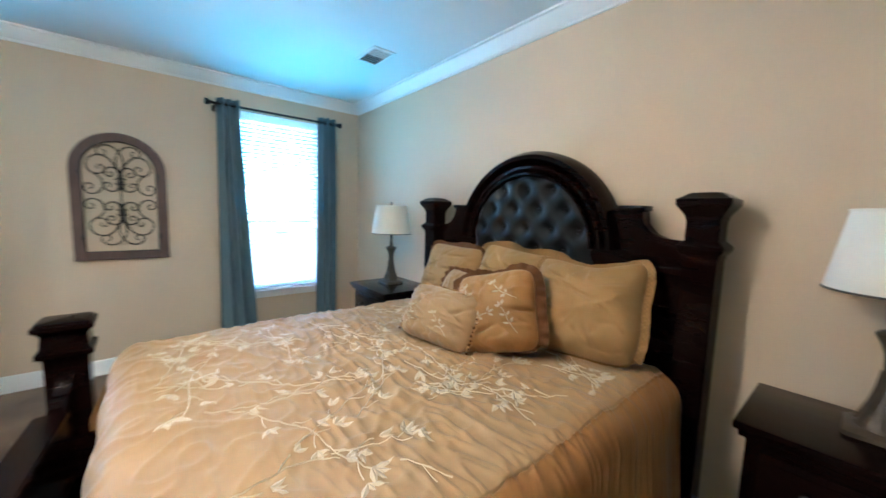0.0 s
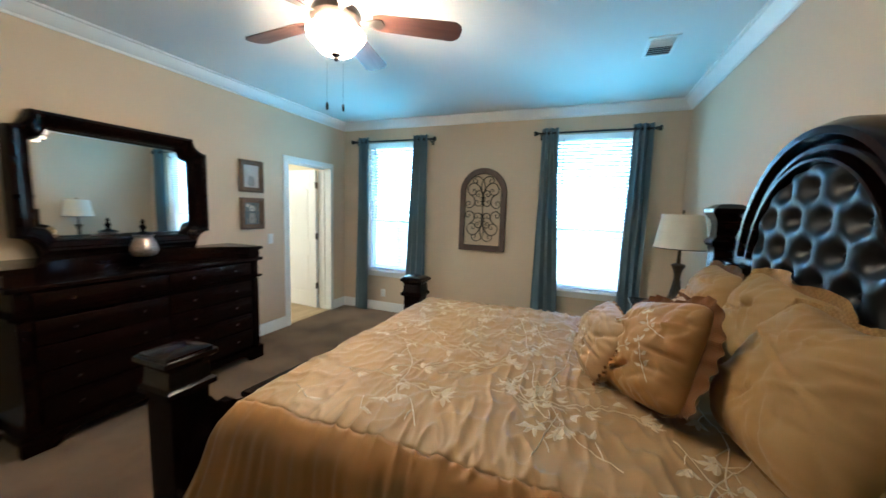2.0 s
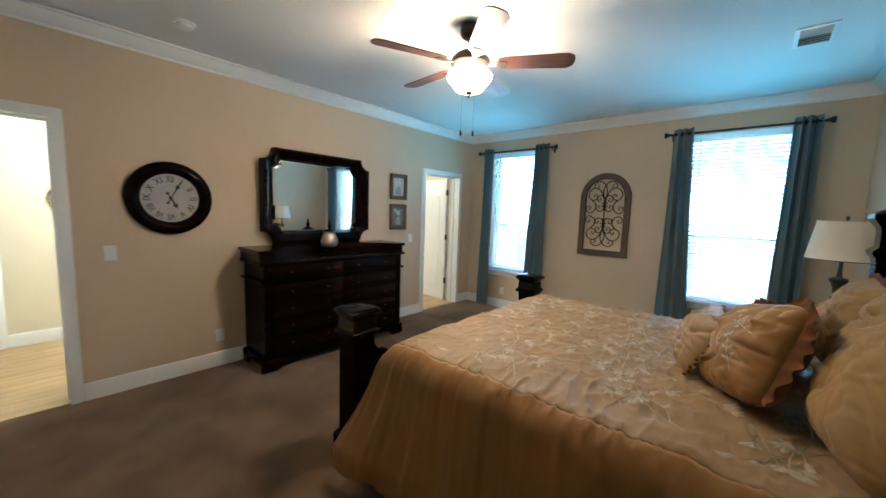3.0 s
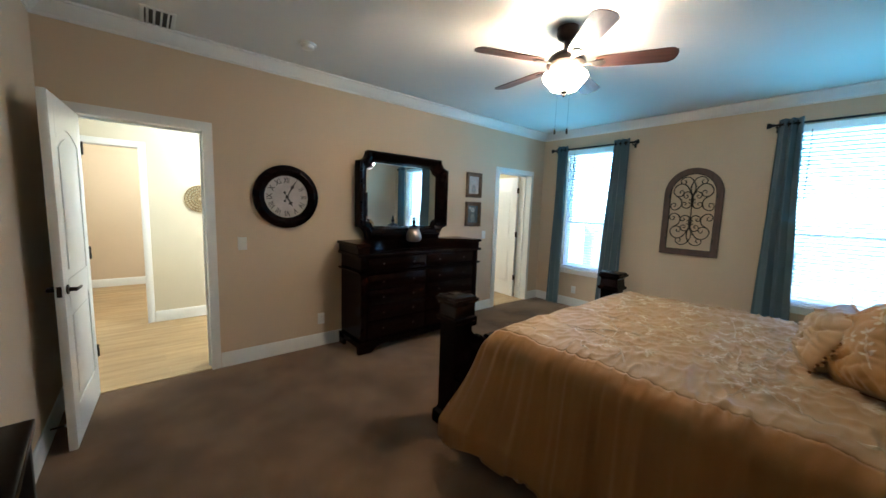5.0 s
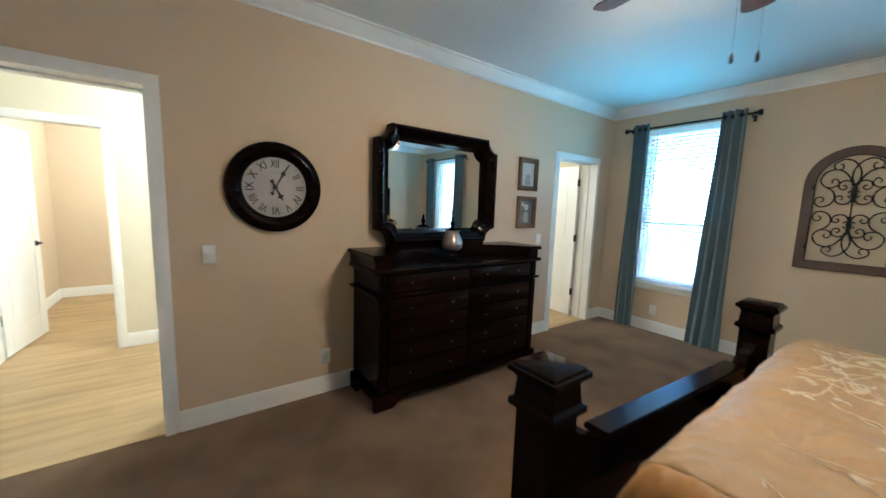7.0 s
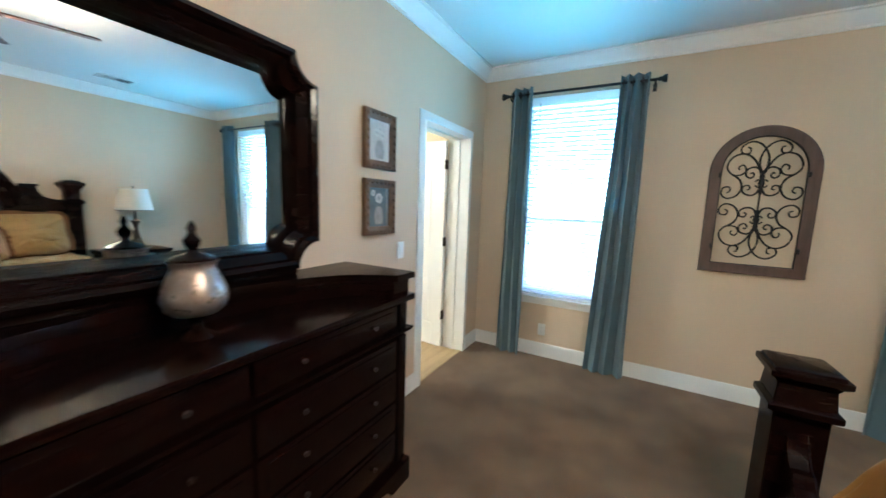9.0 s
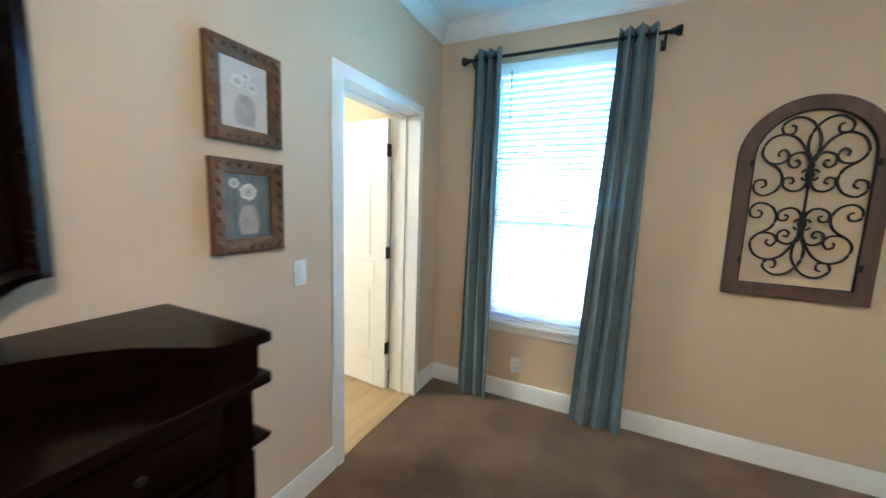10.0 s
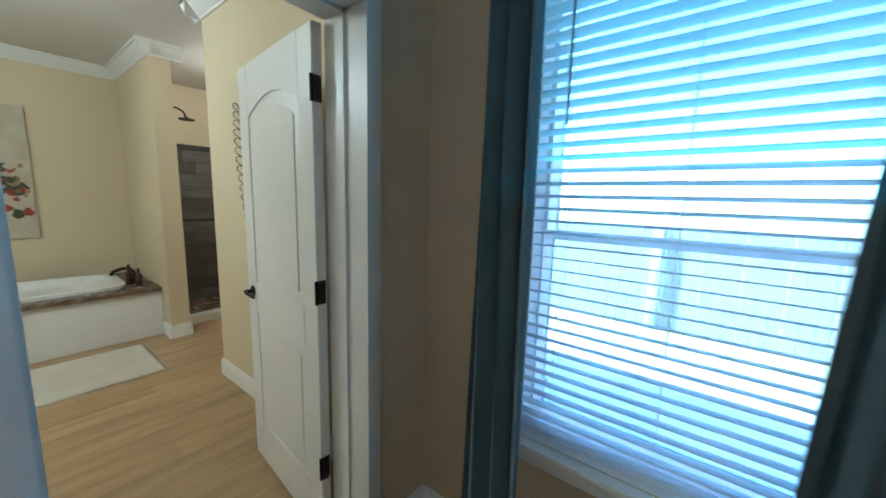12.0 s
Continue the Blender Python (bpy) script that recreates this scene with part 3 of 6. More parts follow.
setting("pavement", boxes((-4.0, YN + 0.201, -0.36, 3.2, 7.4, -0.16), bevel=0.01), CONC, "pale concrete patio slab under the windows", "patio")

# ---- bed ----
BC = 1.61          # centre line of the bed
TOP = 0.80
FC = 1.728         # centre line at the foot, which stands a little askew


def quilt_height(x, y):
    """Soft quilted top of the comforter: broad puffs and puckered ridges round the stitching."""
    p = Vector((x, y, 0))
    puff = 0.014 * noise.noise(p * 2.6) + 0.008 * noise.noise(p * 7.0 + Vector((4, 2, 1)))
    warp = 0.3 * noise.noise(p * 2.0 + Vector((9, 1, 5)))
    r1 = 1 - abs(noise.noise(Vector((x * 17.0 + 2.0 * warp, y * 4.0 + warp, 3.0))))
    r2 = 1 - abs(noise.noise(Vector((x * 9.0 - 6 * y + warp, y * 8.0 + 5.0 * x, 8.0))))
    band = math.exp(-((x - 1.0) / 0.50) ** 2)
    return puff + (0.25 + 0.75 * band) * 0.015 * r1 ** 6 + 0.010 * r2 ** 7


def roll(d, start, r, top):
    """Over the edge: straight to start, a quarter round of radius r, then down. Returns along, drop."""
    if d <= start:
        return d, 0.0
    a = (d - start) / r
    if a < math.pi / 2:
        return start + r * math.sin(a), r * (1 - math.cos(a))
    return start + r, r + (d - start - r * math.pi / 2)


def bed():
    root = thing("bed", "king-size four-post bed of espresso wood with arched tufted headboard", "bed", (0, 0, 0))
    # headboard posts
    prof = [(0.072, 0.0), (0.078, 0.0), (0.078, 0.10), (0.064, 0.115), (0.064, 1.315), (0.068, 1.32), (0.068, 1.335), (0.080, 1.348), (0.086, 1.360), (0.086, 1.374), (0.070, 1.392), (0.062, 1.398),
            (0.062, 1.485), (0.066, 1.490), (0.066, 1.502), (0.078, 1.522), (0.094, 1.545), (0.099, 1.553), (0.099, 1.577), (0.090, 1.582), (0.056, 1.604), (0.0001, 1.611)]
    for y in (BC - 0.955, BC + 0.955):
        part("head_post", square_turn(prof, (2.03, y, 0), None, 0.06), ESPRESSO, root, "", 20)
    foot = [(0.10, 0.0), (0.105, 0.0), (0.105, 0.08), (0.085, 0.10), (0.078, 0.12), (0.078, 0.725), (0.082, 0.732), (0.101, 0.744), (0.101, 0.765), (0.086, 0.776), (0.080, 0.845), (0.090, 0.862),
            (0.107, 0.874), (0.107, 0.893), (0.095, 0.896), (0.092, 0.906), (0.082, 0.911), (0.0001, 0.916)]
    for x, y in ((-0.345, 0.755), (-0.19, 2.70)):
        part("foot_post", square_turn(foot, (x, y, 0), None, 0.05), ESPRESSO, root, "", 20)
    # headboard panel outline
    R, zc = 0.575, 1.285
    arc = [(R * math.cos(a), zc + R * math.sin(a)) for a in [math.pi * (0.13 + 0.74 * i / 28) for i in range(29)]]
    ex, ez = arc[0]
    right = [(0.92, 0.25), (0.92, 1.385), (0.80, 1.39), (0.745, 1.41), (0.70, 1.46), (0.69, 1.535), (0.60, 1.545), (0.595, 1.52)]
    left = [(-u, v) for u, v in right[::-1]]
    outline = right + arc + left
    part("headboard", prism(outline, lambda u, v, w: (2.11 - w, BC + u, v), 0.09, None, 0.006), ESPRESSO, root)
    # arch mouldings in three steps
    for r0, r1, w0, w1 in ((0.60, 0.52, 0.0, 0.055), (0.525, 0.475, 0.02, 0.035), (0.475, 0.44, 0.02, 0.05)):
        bm = bmesh.new()
        prof2 = [(r0, -0.07), (r0, w0), ((r0 * 2 + r1) / 3, w1), ((r0 + 2 * r1) / 3, w1), (r1, w0), (r1, -0.07)]
        rings = []
        for i in range(41):
            a = math.pi * (0.02 + 0.96 * i / 40)
            rings.append([bm.verts.new((2.02 - w, BC + r * math.cos(a), zc + r * math.sin(a))) for r, w in prof2])
        for p, q in zip(rings, rings[1:]):
            for j in range(6):
                bm.faces.new((p[j], p[(j + 1) % 6], q[(j + 1) % 6], q[j]))
        bm.faces.new(rings[0])
        bm.faces.new(rings[-1][::-1])
        part("arch_moulding", bm, ESPRESSO, root)
    # tufted panel
    bm = bmesh.new()
    n, m = 96, 84
    buttons = []
    for j in range(8):
        for i in range(-5, 6):
            buttons.append(((i + 0.5 * (j % 2)) * 0.185, 0.93 + j * 0.118))
    grid = {}
    for j in range(m + 1):
        for i in range(n + 1):
            u, v = -0.47 + 0.94 * i / n, 0.75 + 1.02 * j / m
            rr = math.hypot(u, max(0, v - zc))
            if rr > 0.47 :
                k = 0.47 / rr
                u, v = u * k, (zc + (v - zc) * k if v > zc else v)
            d = sorted(math.hypot(u - a, (v - b)) for a, b in buttons)[:2]
            puff = 0.056 * (1 - math.exp(-(d[0] / 0.056) ** 2)) - 0.006 * math.exp(-((d[1] - d[0]) / 0.034) ** 2) * min(1, d[0] / 0.05)
            edge = min(1, max(0, (0.47 - min(0.47, rr)) / 0.05))
            grid[i, j] = bm.verts.new((2.035 - (0.012 + puff) * edge ** 0.5 - 0.0, BC + u, v))
    for j in range(m):
        for i in range(n):
            try:
                bm.faces.new((grid[i, j], grid[i + 1, j], grid[i + 1, j + 1], grid[i, j + 1]))
            except ValueError:
                pass
    bmesh.ops.remove_doubles(bm, verts=bm.verts[:], dist=1e-5)
    pad = part("tufted_panel", bm, LEATHER, root, "button-tufted black leather panel", 0)
    pad.data.polygons.foreach_set("use_smooth", [True] * len(pad.data.polygons))
    for a, b in buttons:
        if math.hypot(a, max(0, b - zc)) < 0.43 and b > 1.1:
            bm = lathe([(0.0, 0.012), (0.008, 0.010), (0.012, 0.004), (0.012, 0.0)][::-1], 10)
            bmesh.ops.transform(bm, matrix=Matrix.Translation((2.021, BC + a, b)) @ Matrix.Rotation(radians(-90), 4, "Y"), verts=bm.verts[:])
            part("button", bm, LEATHER, pad)
    # shoulder caps and moulded rail at the posts
    for s in (-1, 1):
        bm = boxes((2.008, min(BC + s * 0.575, BC + s * 0.705), 1.524, 2.115, max(BC + s * 0.575, BC + s * 0.705), 1.550), bevel=0.006)
        part("shoulder_cap", bm, ESPRESSO, root)
        bm = boxes((2.0, min(BC + s * 0.70, BC + s * 0.915), 1.23, 2.115, max(BC + s * 0.70, BC + s * 0.915), 1.262), bevel=0.008)
        part("rail_moulding", bm, ESPRESSO, root)
    # footboard with scrolled ends, side rails
    half = [(0.955, 0.16), (0.955, 0.70), (0.925, 0.70), (0.90, 0.665), (0.865, 0.655), (0.845, 0.615), (0.80, 0.585), (0.76, 0.590), (0.735, 0.555), (0.66, 0.535)]
    pts = half + [(-u, v) for u, v in half[::-1]]
    part("footboard", prism(pts, lambda u, v, w: (-0.295 + 0.079 * u + w, FC + u, v), 0.06, None, 0.006), ESPRESSO, root)
    part("footboard_cap", prism([(-0.375, -0.665), (-0.265, -0.665), (-0.16, 0.665), (-0.27, 0.665)], lambda u, v, w: (u, FC + v, 0.535 + w), 0.028, None, 0.006), ESPRESSO_Y, root)
    for y in (BC - 0.93, BC + 0.90):
        part("side_rail", boxes((-0.29, y, 0.17, 1.97, y + 0.03, 0.36), bevel=0.004), ESPRESSO, root)
    part("mattress", boxes((0.06, BC - 0.90, 0.30, 1.97, BC + 0.90, 0.735), bevel=0.05), plain("mattress_ticking", (0.7, 0.68, 0.62), 0.8), root, "pale mattress under the comforter")
    return root


def comforter():
    root = thing("comforter", "champagne satin comforter with ivory embroidered vines, draped to near the floor", "comforter", (0, 0, 0))
    half, r = 0.82, 0.13
    head, foot = 1.93, 0.10
    nu, nv = 340, 260
    side = 0.78
    lu, lv = head - foot + r * 1.57 + 0.26, half + r * 1.57 + side - r
    grid = []
    for j in range(nv + 1):
        v = -lv + 2 * lv * j / nv
        sv = 1 if v > 0 else -1
        row = []
        for i in range(nu + 1):
            u = lu * i / nu
            ax, dx = roll(u, head - foot, 0.12, TOP)
            ay, dy = roll(abs(v), half, r, TOP)
            x, y = head - ax, BC + sv * ay
            hang = min(1, dy / 0.6)
            z = TOP - dy - dx * (1 if dy < 0.05 else max(0, 1 - dy / 0.5))
            if dy > 0.02:
                broad = 0.9 * noise.noise((x * 2.6 + 0.4 * dy, sv * 3, 1)) + 0.45 * noise.noise((x * 7.0 + 0.5 * dy, sv * 5, 7))
                fold = 1.5 * broad + 0.30 * math.sin(x * 23 + 4 * noise.noise((x * 2.2, sv, 2))) + 0.5 * noise.noise((x * 26, dy * 1.5, sv)) * (1.3 - hang)
                y += sv * hang * (0.015 + 0.026 * fold + 0.035 * hang + 0.11 * hang * math.exp(-(max(0.0, x + 0.05) / 0.35) ** 2))
                if dx > 0:
                    x -= 0.03 * hang
            if dy > 0.02:
                y += sv * 0.0045 * min(1, dy / 0.10) * (0.35 + 1.3 * abs(noise.noise((x * 3.3, sv, 11)))) * (math.sin(x * 95 + 4 * noise.noise((x * 7, sv, 5)) + 0.6 * math.sin(dy * 9)) + 0.6 * math.sin(x * 151 + 3 * noise.noise((x * 11, sv, 6)))) * (1.1 - 0.6 * hang)
            if dx > 0.05:
                x -= 0.012 * math.sin(y * 17) * min(1, dx / 0.2)
            if dy > 0.02:
                x -= 0.13 * hang * math.exp(-(max(0.0, x - 0.0) / 0.30) ** 2)
            z = max(z, 0.09 + 0.012 * math.sin(x * 21))
            if dy < 0.12:
                z += quilt_height(x, y) * (1 - dy / 0.12)
            row.append((x, y, z))
        grid.append(row)
    t = 0.014

    def panel(name, j0, j1, material, label):
        bm = bmesh.new()
        front = [[bm.verts.new(p) for p in row] for row in grid[j0:j1 + 1]]
        for j in range(j1 - j0):
            for i in range(nu):
                bm.faces.new((front[j][i], front[j][i + 1], front[j + 1][i + 1], front[j + 1][i]))
        cloth = part(name, bm, material, root, label, 0)
        cloth.data.polygons.foreach_set("use_smooth", [True] * len(cloth.data.polygons))
        outward = sum(f.normal.z + (f.center.y - BC) * f.normal.y for f in cloth.data.polygons)
        if outward < 0:
            cloth.data.flip_normals()
        thick = cloth.modifiers.new("thickness", "SOLIDIFY")
        thick.thickness, thick.offset = t, -1

    seam = round((lv - half - 0.055) / (2 * lv) * nv)
    panel("quilted_top", seam, nv - seam, CHAMPAGNE, "")
    panel("skirt", 0, seam, SKIRT, "plain gold satin side skirt")
    panel("skirt", nv - seam, nv, SKIRT, "plain gold satin side skirt")
    pts = []
    ay, dy = roll(half + 0.055, half, r, TOP)
    for i in range(81):
        x = head - (head - foot + 0.03) * i / 80
        pts.append((x, BC + ay, TOP - dy + quilt_height(x, BC + ay) * (1 - dy / 0.12)))
    part("piping", tube(bmesh.new(), pts, 0.0045, 6), CHAMPAGNE, root, "corded piping in champagne satin")
    # embroidered vines
    rnd = random.Random(11)
    bm = bmesh.new()

    def put(x, y, lift=0.004):
        return Vector((x, y, TOP + quilt_height(x, y) + lift))

    def inside(x, y):
        return 0.12 < x < 1.90 and BC - half + 0.03 < y < BC + half - 0.02

    def ribbon(pts, w):
        prev = None
        for k, (x, y) in enumerate(pts):
            a = pts[max(0, k - 1)]
            b = pts[min(len(pts) - 1, k + 1)]
            dx, dy = b[0] - a[0], b[1] - a[1]
            q = math.hypot(dx, dy) or 1
            nx, ny = -dy / q * w, dx / q * w
            cur = (bm.verts.new(put(x + nx, y + ny, 0.002)), bm.verts.new(put(x, y, 0.005)), bm.verts.new(put(x - nx, y - ny, 0.002)))
            if prev:
                bm.faces.new((prev[0], prev[1], cur[1], cur[0]))
                bm.faces.new((prev[1], prev[2], cur[2], cur[1]))
            prev = cur

    def leaf(x, y, ang, ln, wd):
        if not inside(x + ln * math.cos(ang), y + ln * math.sin(ang)):
            return
        c, s = math.cos(ang), math.sin(ang)
        spine = []
        for k in range(5):
            q = k / 4
            spine.append(put(x + c * ln * q, y + s * ln * q, 0.006))
        edge = []
        for sg in (1, -1):
            e = []
            for k, wv in ((1, 0.8), (2, 1.0), (3, 0.62)):
                q = k / 4
                e.append(put(x + c * ln * q - s * wd * wv * sg, y + s * ln * q + c * wd * wv * sg, 0.003))
            edge.append(e)
        sp = [bm.verts.new(p) for p in spine]
        for e in edge:
            ev = [bm.verts.new(p) for p in e]
            bm.faces.new((sp[0], sp[1], ev[0]))
            bm.faces.new((sp[1], sp[2], ev[1], ev[0]))
            bm.faces.new((sp[2], sp[3], ev[2], ev[1]))
            bm.faces.new((sp[3], sp[4], ev[2]))

    for cx in range(7):
        for cy in range(6):
            x, y = 0.18 + cx * 0.25 + rnd.uniform(-0.09, 0.09), BC - 0.74 + cy * 0.295 + rnd.uniform(-0.09, 0.09)
            ang = rnd.uniform(0, 6.28)
            pts, bend = [], rnd.uniform(-1.6, 1.6)
            for k in range(26):
                if not inside(x, y):
                    break
                pts.append((x, y))
                ang += bend * 0.06 * math.cos(k * 0.28)
                x += 0.021 * math.cos(ang)
                y += 0.021 * math.sin(ang)
            if len(pts) < 5:
                continue
            ribbon(pts, 0.0023)
            for k in range(3, len(pts), 5):
                px, py = pts[k]
                d = math.atan2(pts[k][1] - pts[k - 1][1], pts[k][0] - pts[k - 1][0])
                sg = 1 if (k // 5) % 2 else -1
                br, a2 = [], d + sg * 0.9
                qx, qy = px, py
                for q in range(5):
                    if inside(qx, qy):
                        br.append((qx, qy))
                    a2 -= sg * 0.12
                    qx += 0.016 * math.cos(a2)
                    qy += 0.016 * math.sin(a2)
                if len(br) > 2:
                    ribbon(br, 0.0021)
                for da in ((-0.8, 0.0, 0.7) if k % 2 else (-0.5, 0.3)):
                    leaf(qx, qy, a2 + da, rnd.uniform(0.035, 0.062), rnd.uniform(0.007, 0.012))
            lx, ly = pts[-1]
            for da in (-0.9, -0.35, 0.2, 0.8):
                leaf(lx, ly, ang + da, rnd.uniform(0.045, 0.07), 0.010)
    vines = part("embroidered_vines", bm, IVORY, root, "ivory satin-stitched leaves and vines", 0)
    tagged(vines, kind="stuff")
    return root


bed()
comforter()


# ---- dresser and mirror ----
def dresser():
    y0, y1, xf, top = 0.70, 2.40, -1.72, 1.11
    xb = XW + 0.012
    root = thing("dresser", "espresso wood dresser with concave top edge and small metal knobs", "dresser", (0, 0, 0))
    mid, hw = (y0 + y1) / 2, (y1 - y0) / 2

    def front(y, deep):
        k = (y - mid) / (hw - 0.16)
        return xf - (deep * max(0.0, 1 - k * k) ** 0.5 if abs(k) < 1 else 0.0)

    part("body", boxes((xb, y0 + 0.05, 0.10, xf - 0.03, y1 - 0.05, 0.975)), ESPRESSO, root)
    ys = [y0 + (y1 - y0) * i / 60 for i in range(61)]
    for name, z0, z1, deep, ov in (("top", 1.082, 1.112, 0.36, 0.0), ("frieze", 1.008, 1.081, 0.33, 0.022)):
        out = [(front(y, deep) - ov, min(max(y, y0 + ov), y1 - ov)) for y in ys]
        pts = [(xb, y1 - ov), (xb, y0 + ov)] + out
        part(name, prism(pts, lambda u, v, w, z=z0: (u, v, z + w), z1 - z0, None, 0.006 if name == "top" else 0.0), ESPRESSO_Y if name == "top" else ESPRESSO, root)
    MOULD = [(0, 0), (0.018, 0.004), (0.030, 0.014), (0.036, 0.024), (0.036, 0.032), (0, 0.032)]
    part("ledge", boxes((xb, y0 + 0.01, 0.976, xf + 0.012, y1 - 0.01, 1.007), bevel=0.006), ESPRESSO_Y, root)
    for z in (0.805, ):
        path = [(xb, y0 + 0.05, z), (xf - 0.03, y0 + 0.05, z), (xf - 0.03, y1 - 0.05, z), (xb, y1 - 0.05, z)]
        fr = [((0, -1, 0), (0, 0, 1)), ((1, -1, 0), (0, 0, 1)), ((1, 1, 0), (0, 0, 1)), ((0, 1, 0), (0, 0, 1))]
        part("waist_moulding", sweep(path, MOULD, lambda i: fr[i]), ESPRESSO, root)
    # pilasters and drawers
    xd = xf - 0.03
    for y in (y0 + 0.05, y1 - 0.11):
        part("pilaster", boxes((xd, y, 0.13, xd + 0.022, y + 0.06, 0.803), (xd, y, 0.839, xd + 0.022, y + 0.06, 0.974), bevel=0.006), ESPRESSO, root)
    rows = ((0.846, 0.962), (0.645, 0.792), (0.485, 0.632), (0.325, 0.472), (0.15, 0.312))
    cols = [(y0 + 0.125, mid - 0.008), (mid + 0.008, y1 - 0.125)]
    for r, (z0, z1) in enumerate(rows):
        for u0, u1 in cols:
            bm = boxes((xd, u0, z0, xd + 0.018, u1, z1), bevel=0.005)
            box(bm, xd + 0.018, u0 + 0.03, z0 + 0.022, xd + 0.024, u1 - 0.03, z1 - 0.022, bevel=0.003)
            drawer = part("drawer", bm, ESPRESSO_Y, root)
            for ky in ((u0 * 0.76 + u1 * 0.24), (u0 * 0.24 + u1 * 0.76)):
                bm = lathe([(0.0, 0.020), (0.007, 0.018), (0.009, 0.013), (0.007, 0.009), (0.004, 0.006), (0.005, 0.0)][::-1], 14)
                bmesh.ops.transform(bm, matrix=Matrix.Translation((xd + 0.023, ky, (z0 + z1) / 2)) @ Matrix.Rotation(radians(90), 4, "Y"), verts=bm.verts[:])
                # lower rows get a darker metal to imitate the shade they sit in
                part("knob", bm, PEWTER if r == 0 else BRONZE, drawer, "small aged pewter knob" if r == 0 else "small metal knob, darkened for the shade low down")
    # shaped plinth with bracket feet
    pts = [(y0 + 0.02, 0.0), (y0 + 0.17, 0.0), (y0 + 0.20, 0.05), (y0 + 0.28, 0.075), (mid, 0.06), (y1 - 0.28, 0.075), (y1 - 0.20, 0.05), (y1 - 0.17, 0.0), (y1 - 0.02, 0.0), (y1 - 0.02, 0.12), (y0 + 0.02, 0.12)]
    part("plinth", prism(pts, lambda u, v, w: (xf - 0.04 + w, u, v), 0.05, None, 0.006), ESPRESSO, root)
    for y in (y0 + 0.02, y1 - 0.05):
        part("plinth_side", boxes((xb, y, 0.0, xb + 0.12, y + 0.03, 0.12), (xb, y, 0.07, xf - 0.04, y + 0.03, 0.121)), ESPRESSO, root)
    return root


def octagon(hw, hh, cut, scoop, n=8):
    """Rectangle with scooped corners, centred."""
    pts = []
    for cx, cy, a0 in ((hw, hh, 180), (-hw, hh, 270), (-hw, -hh, 0), (hw, -hh, 90)):
        seq = []
        for k in range(n + 1):
            a = radians(a0 + 90 * k / n)
            seq.append((cx + cut * math.cos(a) * scoop[0], cy + cut * math.sin(a) * scoop[1]))
        pts += seq[::-1]
    return pts


def mirror():
    yc, zc = 1.515, 1.605
    root = thing("mirror", "espresso wood mirror with scooped corners above the dresser", "mirror", (0, 0, 0))
    outer = octagon(0.615, 0.467, 0.115, (1, 1))
    inner = octagon(0.500, 0.368, 0.085, (1, 1))
    xb = XW + 0.012
    bm = bmesh.new()
    steps = ((0.0, 0.0), (0.0, 0.095), (0.06, 0.108), (0.26, 0.122), (0.42, 0.112), (0.48, 0.090), (0.80, 0.064), (0.88, 0.068), (1.0, 0.040), (1.0, 0.0))
    n = len(outer)
    rings = []
    for s, d in steps:
        rings.append([bm.verts.new((xb + d, yc + o[0] + (i[0] - o[0]) * s, zc + o[1] + (i[1] - o[1]) * s)) for o, i in zip(outer, inner)])
    for a, b in zip(rings, rings[1:] + rings[:1]):
        for j in range(n):
            k = (j + 1) % n
            bm.faces.new((a[j], a[k], b[k], b[j]))
    part("frame", bm, ESPRESSO, root, "", 30)
    bm = bmesh.new()
    inset = [(u * 0.955, v * 0.94) for u, v in inner]
    a = [bm.verts.new((xb + 0.020 - 0.0175 * u - 0.0044 * v, yc + u, zc + v)) for u, v in inner]
    b = [bm.verts.new((xb + 0.025 - 0.0175 * u - 0.0044 * v, yc + u, zc + v)) for u, v in inset]
    bm.faces.new(b)
    for j in range(n):
        k = (j + 1) % n
        bm.faces.new((a[j], a[k], b[k], b[j]))
    part("mirror_glass", bm, MIRROR, root, "silvered mirror glass with beveled edge", 1)
    for y in (yc - 0.42, yc + 0.42):
        part("mirror_support", boxes((xb, y - 0.05, 1.1125, xb + 0.05, y + 0.05, 1.20), bevel=0.006), ESPRESSO, root)
    part("base_rail", boxes((xb, yc - 0.50, 1.1125, xb + 0.085, yc + 0.50, 1.143), bevel=0.008), ESPRESSO, root)
    return root


PEWTER = plain("aged_pewter", (0.055, 0.045, 0.038), 0.42, 0.8)
dresser()
mirror()


# ---- ceiling fan ----
BLADE = mat("walnut_blade", (0.105, 0.042, 0.026), 0.4, vary=0.25, big=3, fine=22, bump=0.05, stretch=(1, 9, 9), second=(0.055, 0.022, 0.014), local=True)
FROST = glow("frosted_lit_glass", (1.0, 0.755, 0.455), 10.0, (0.9, 0.85, 0.75))


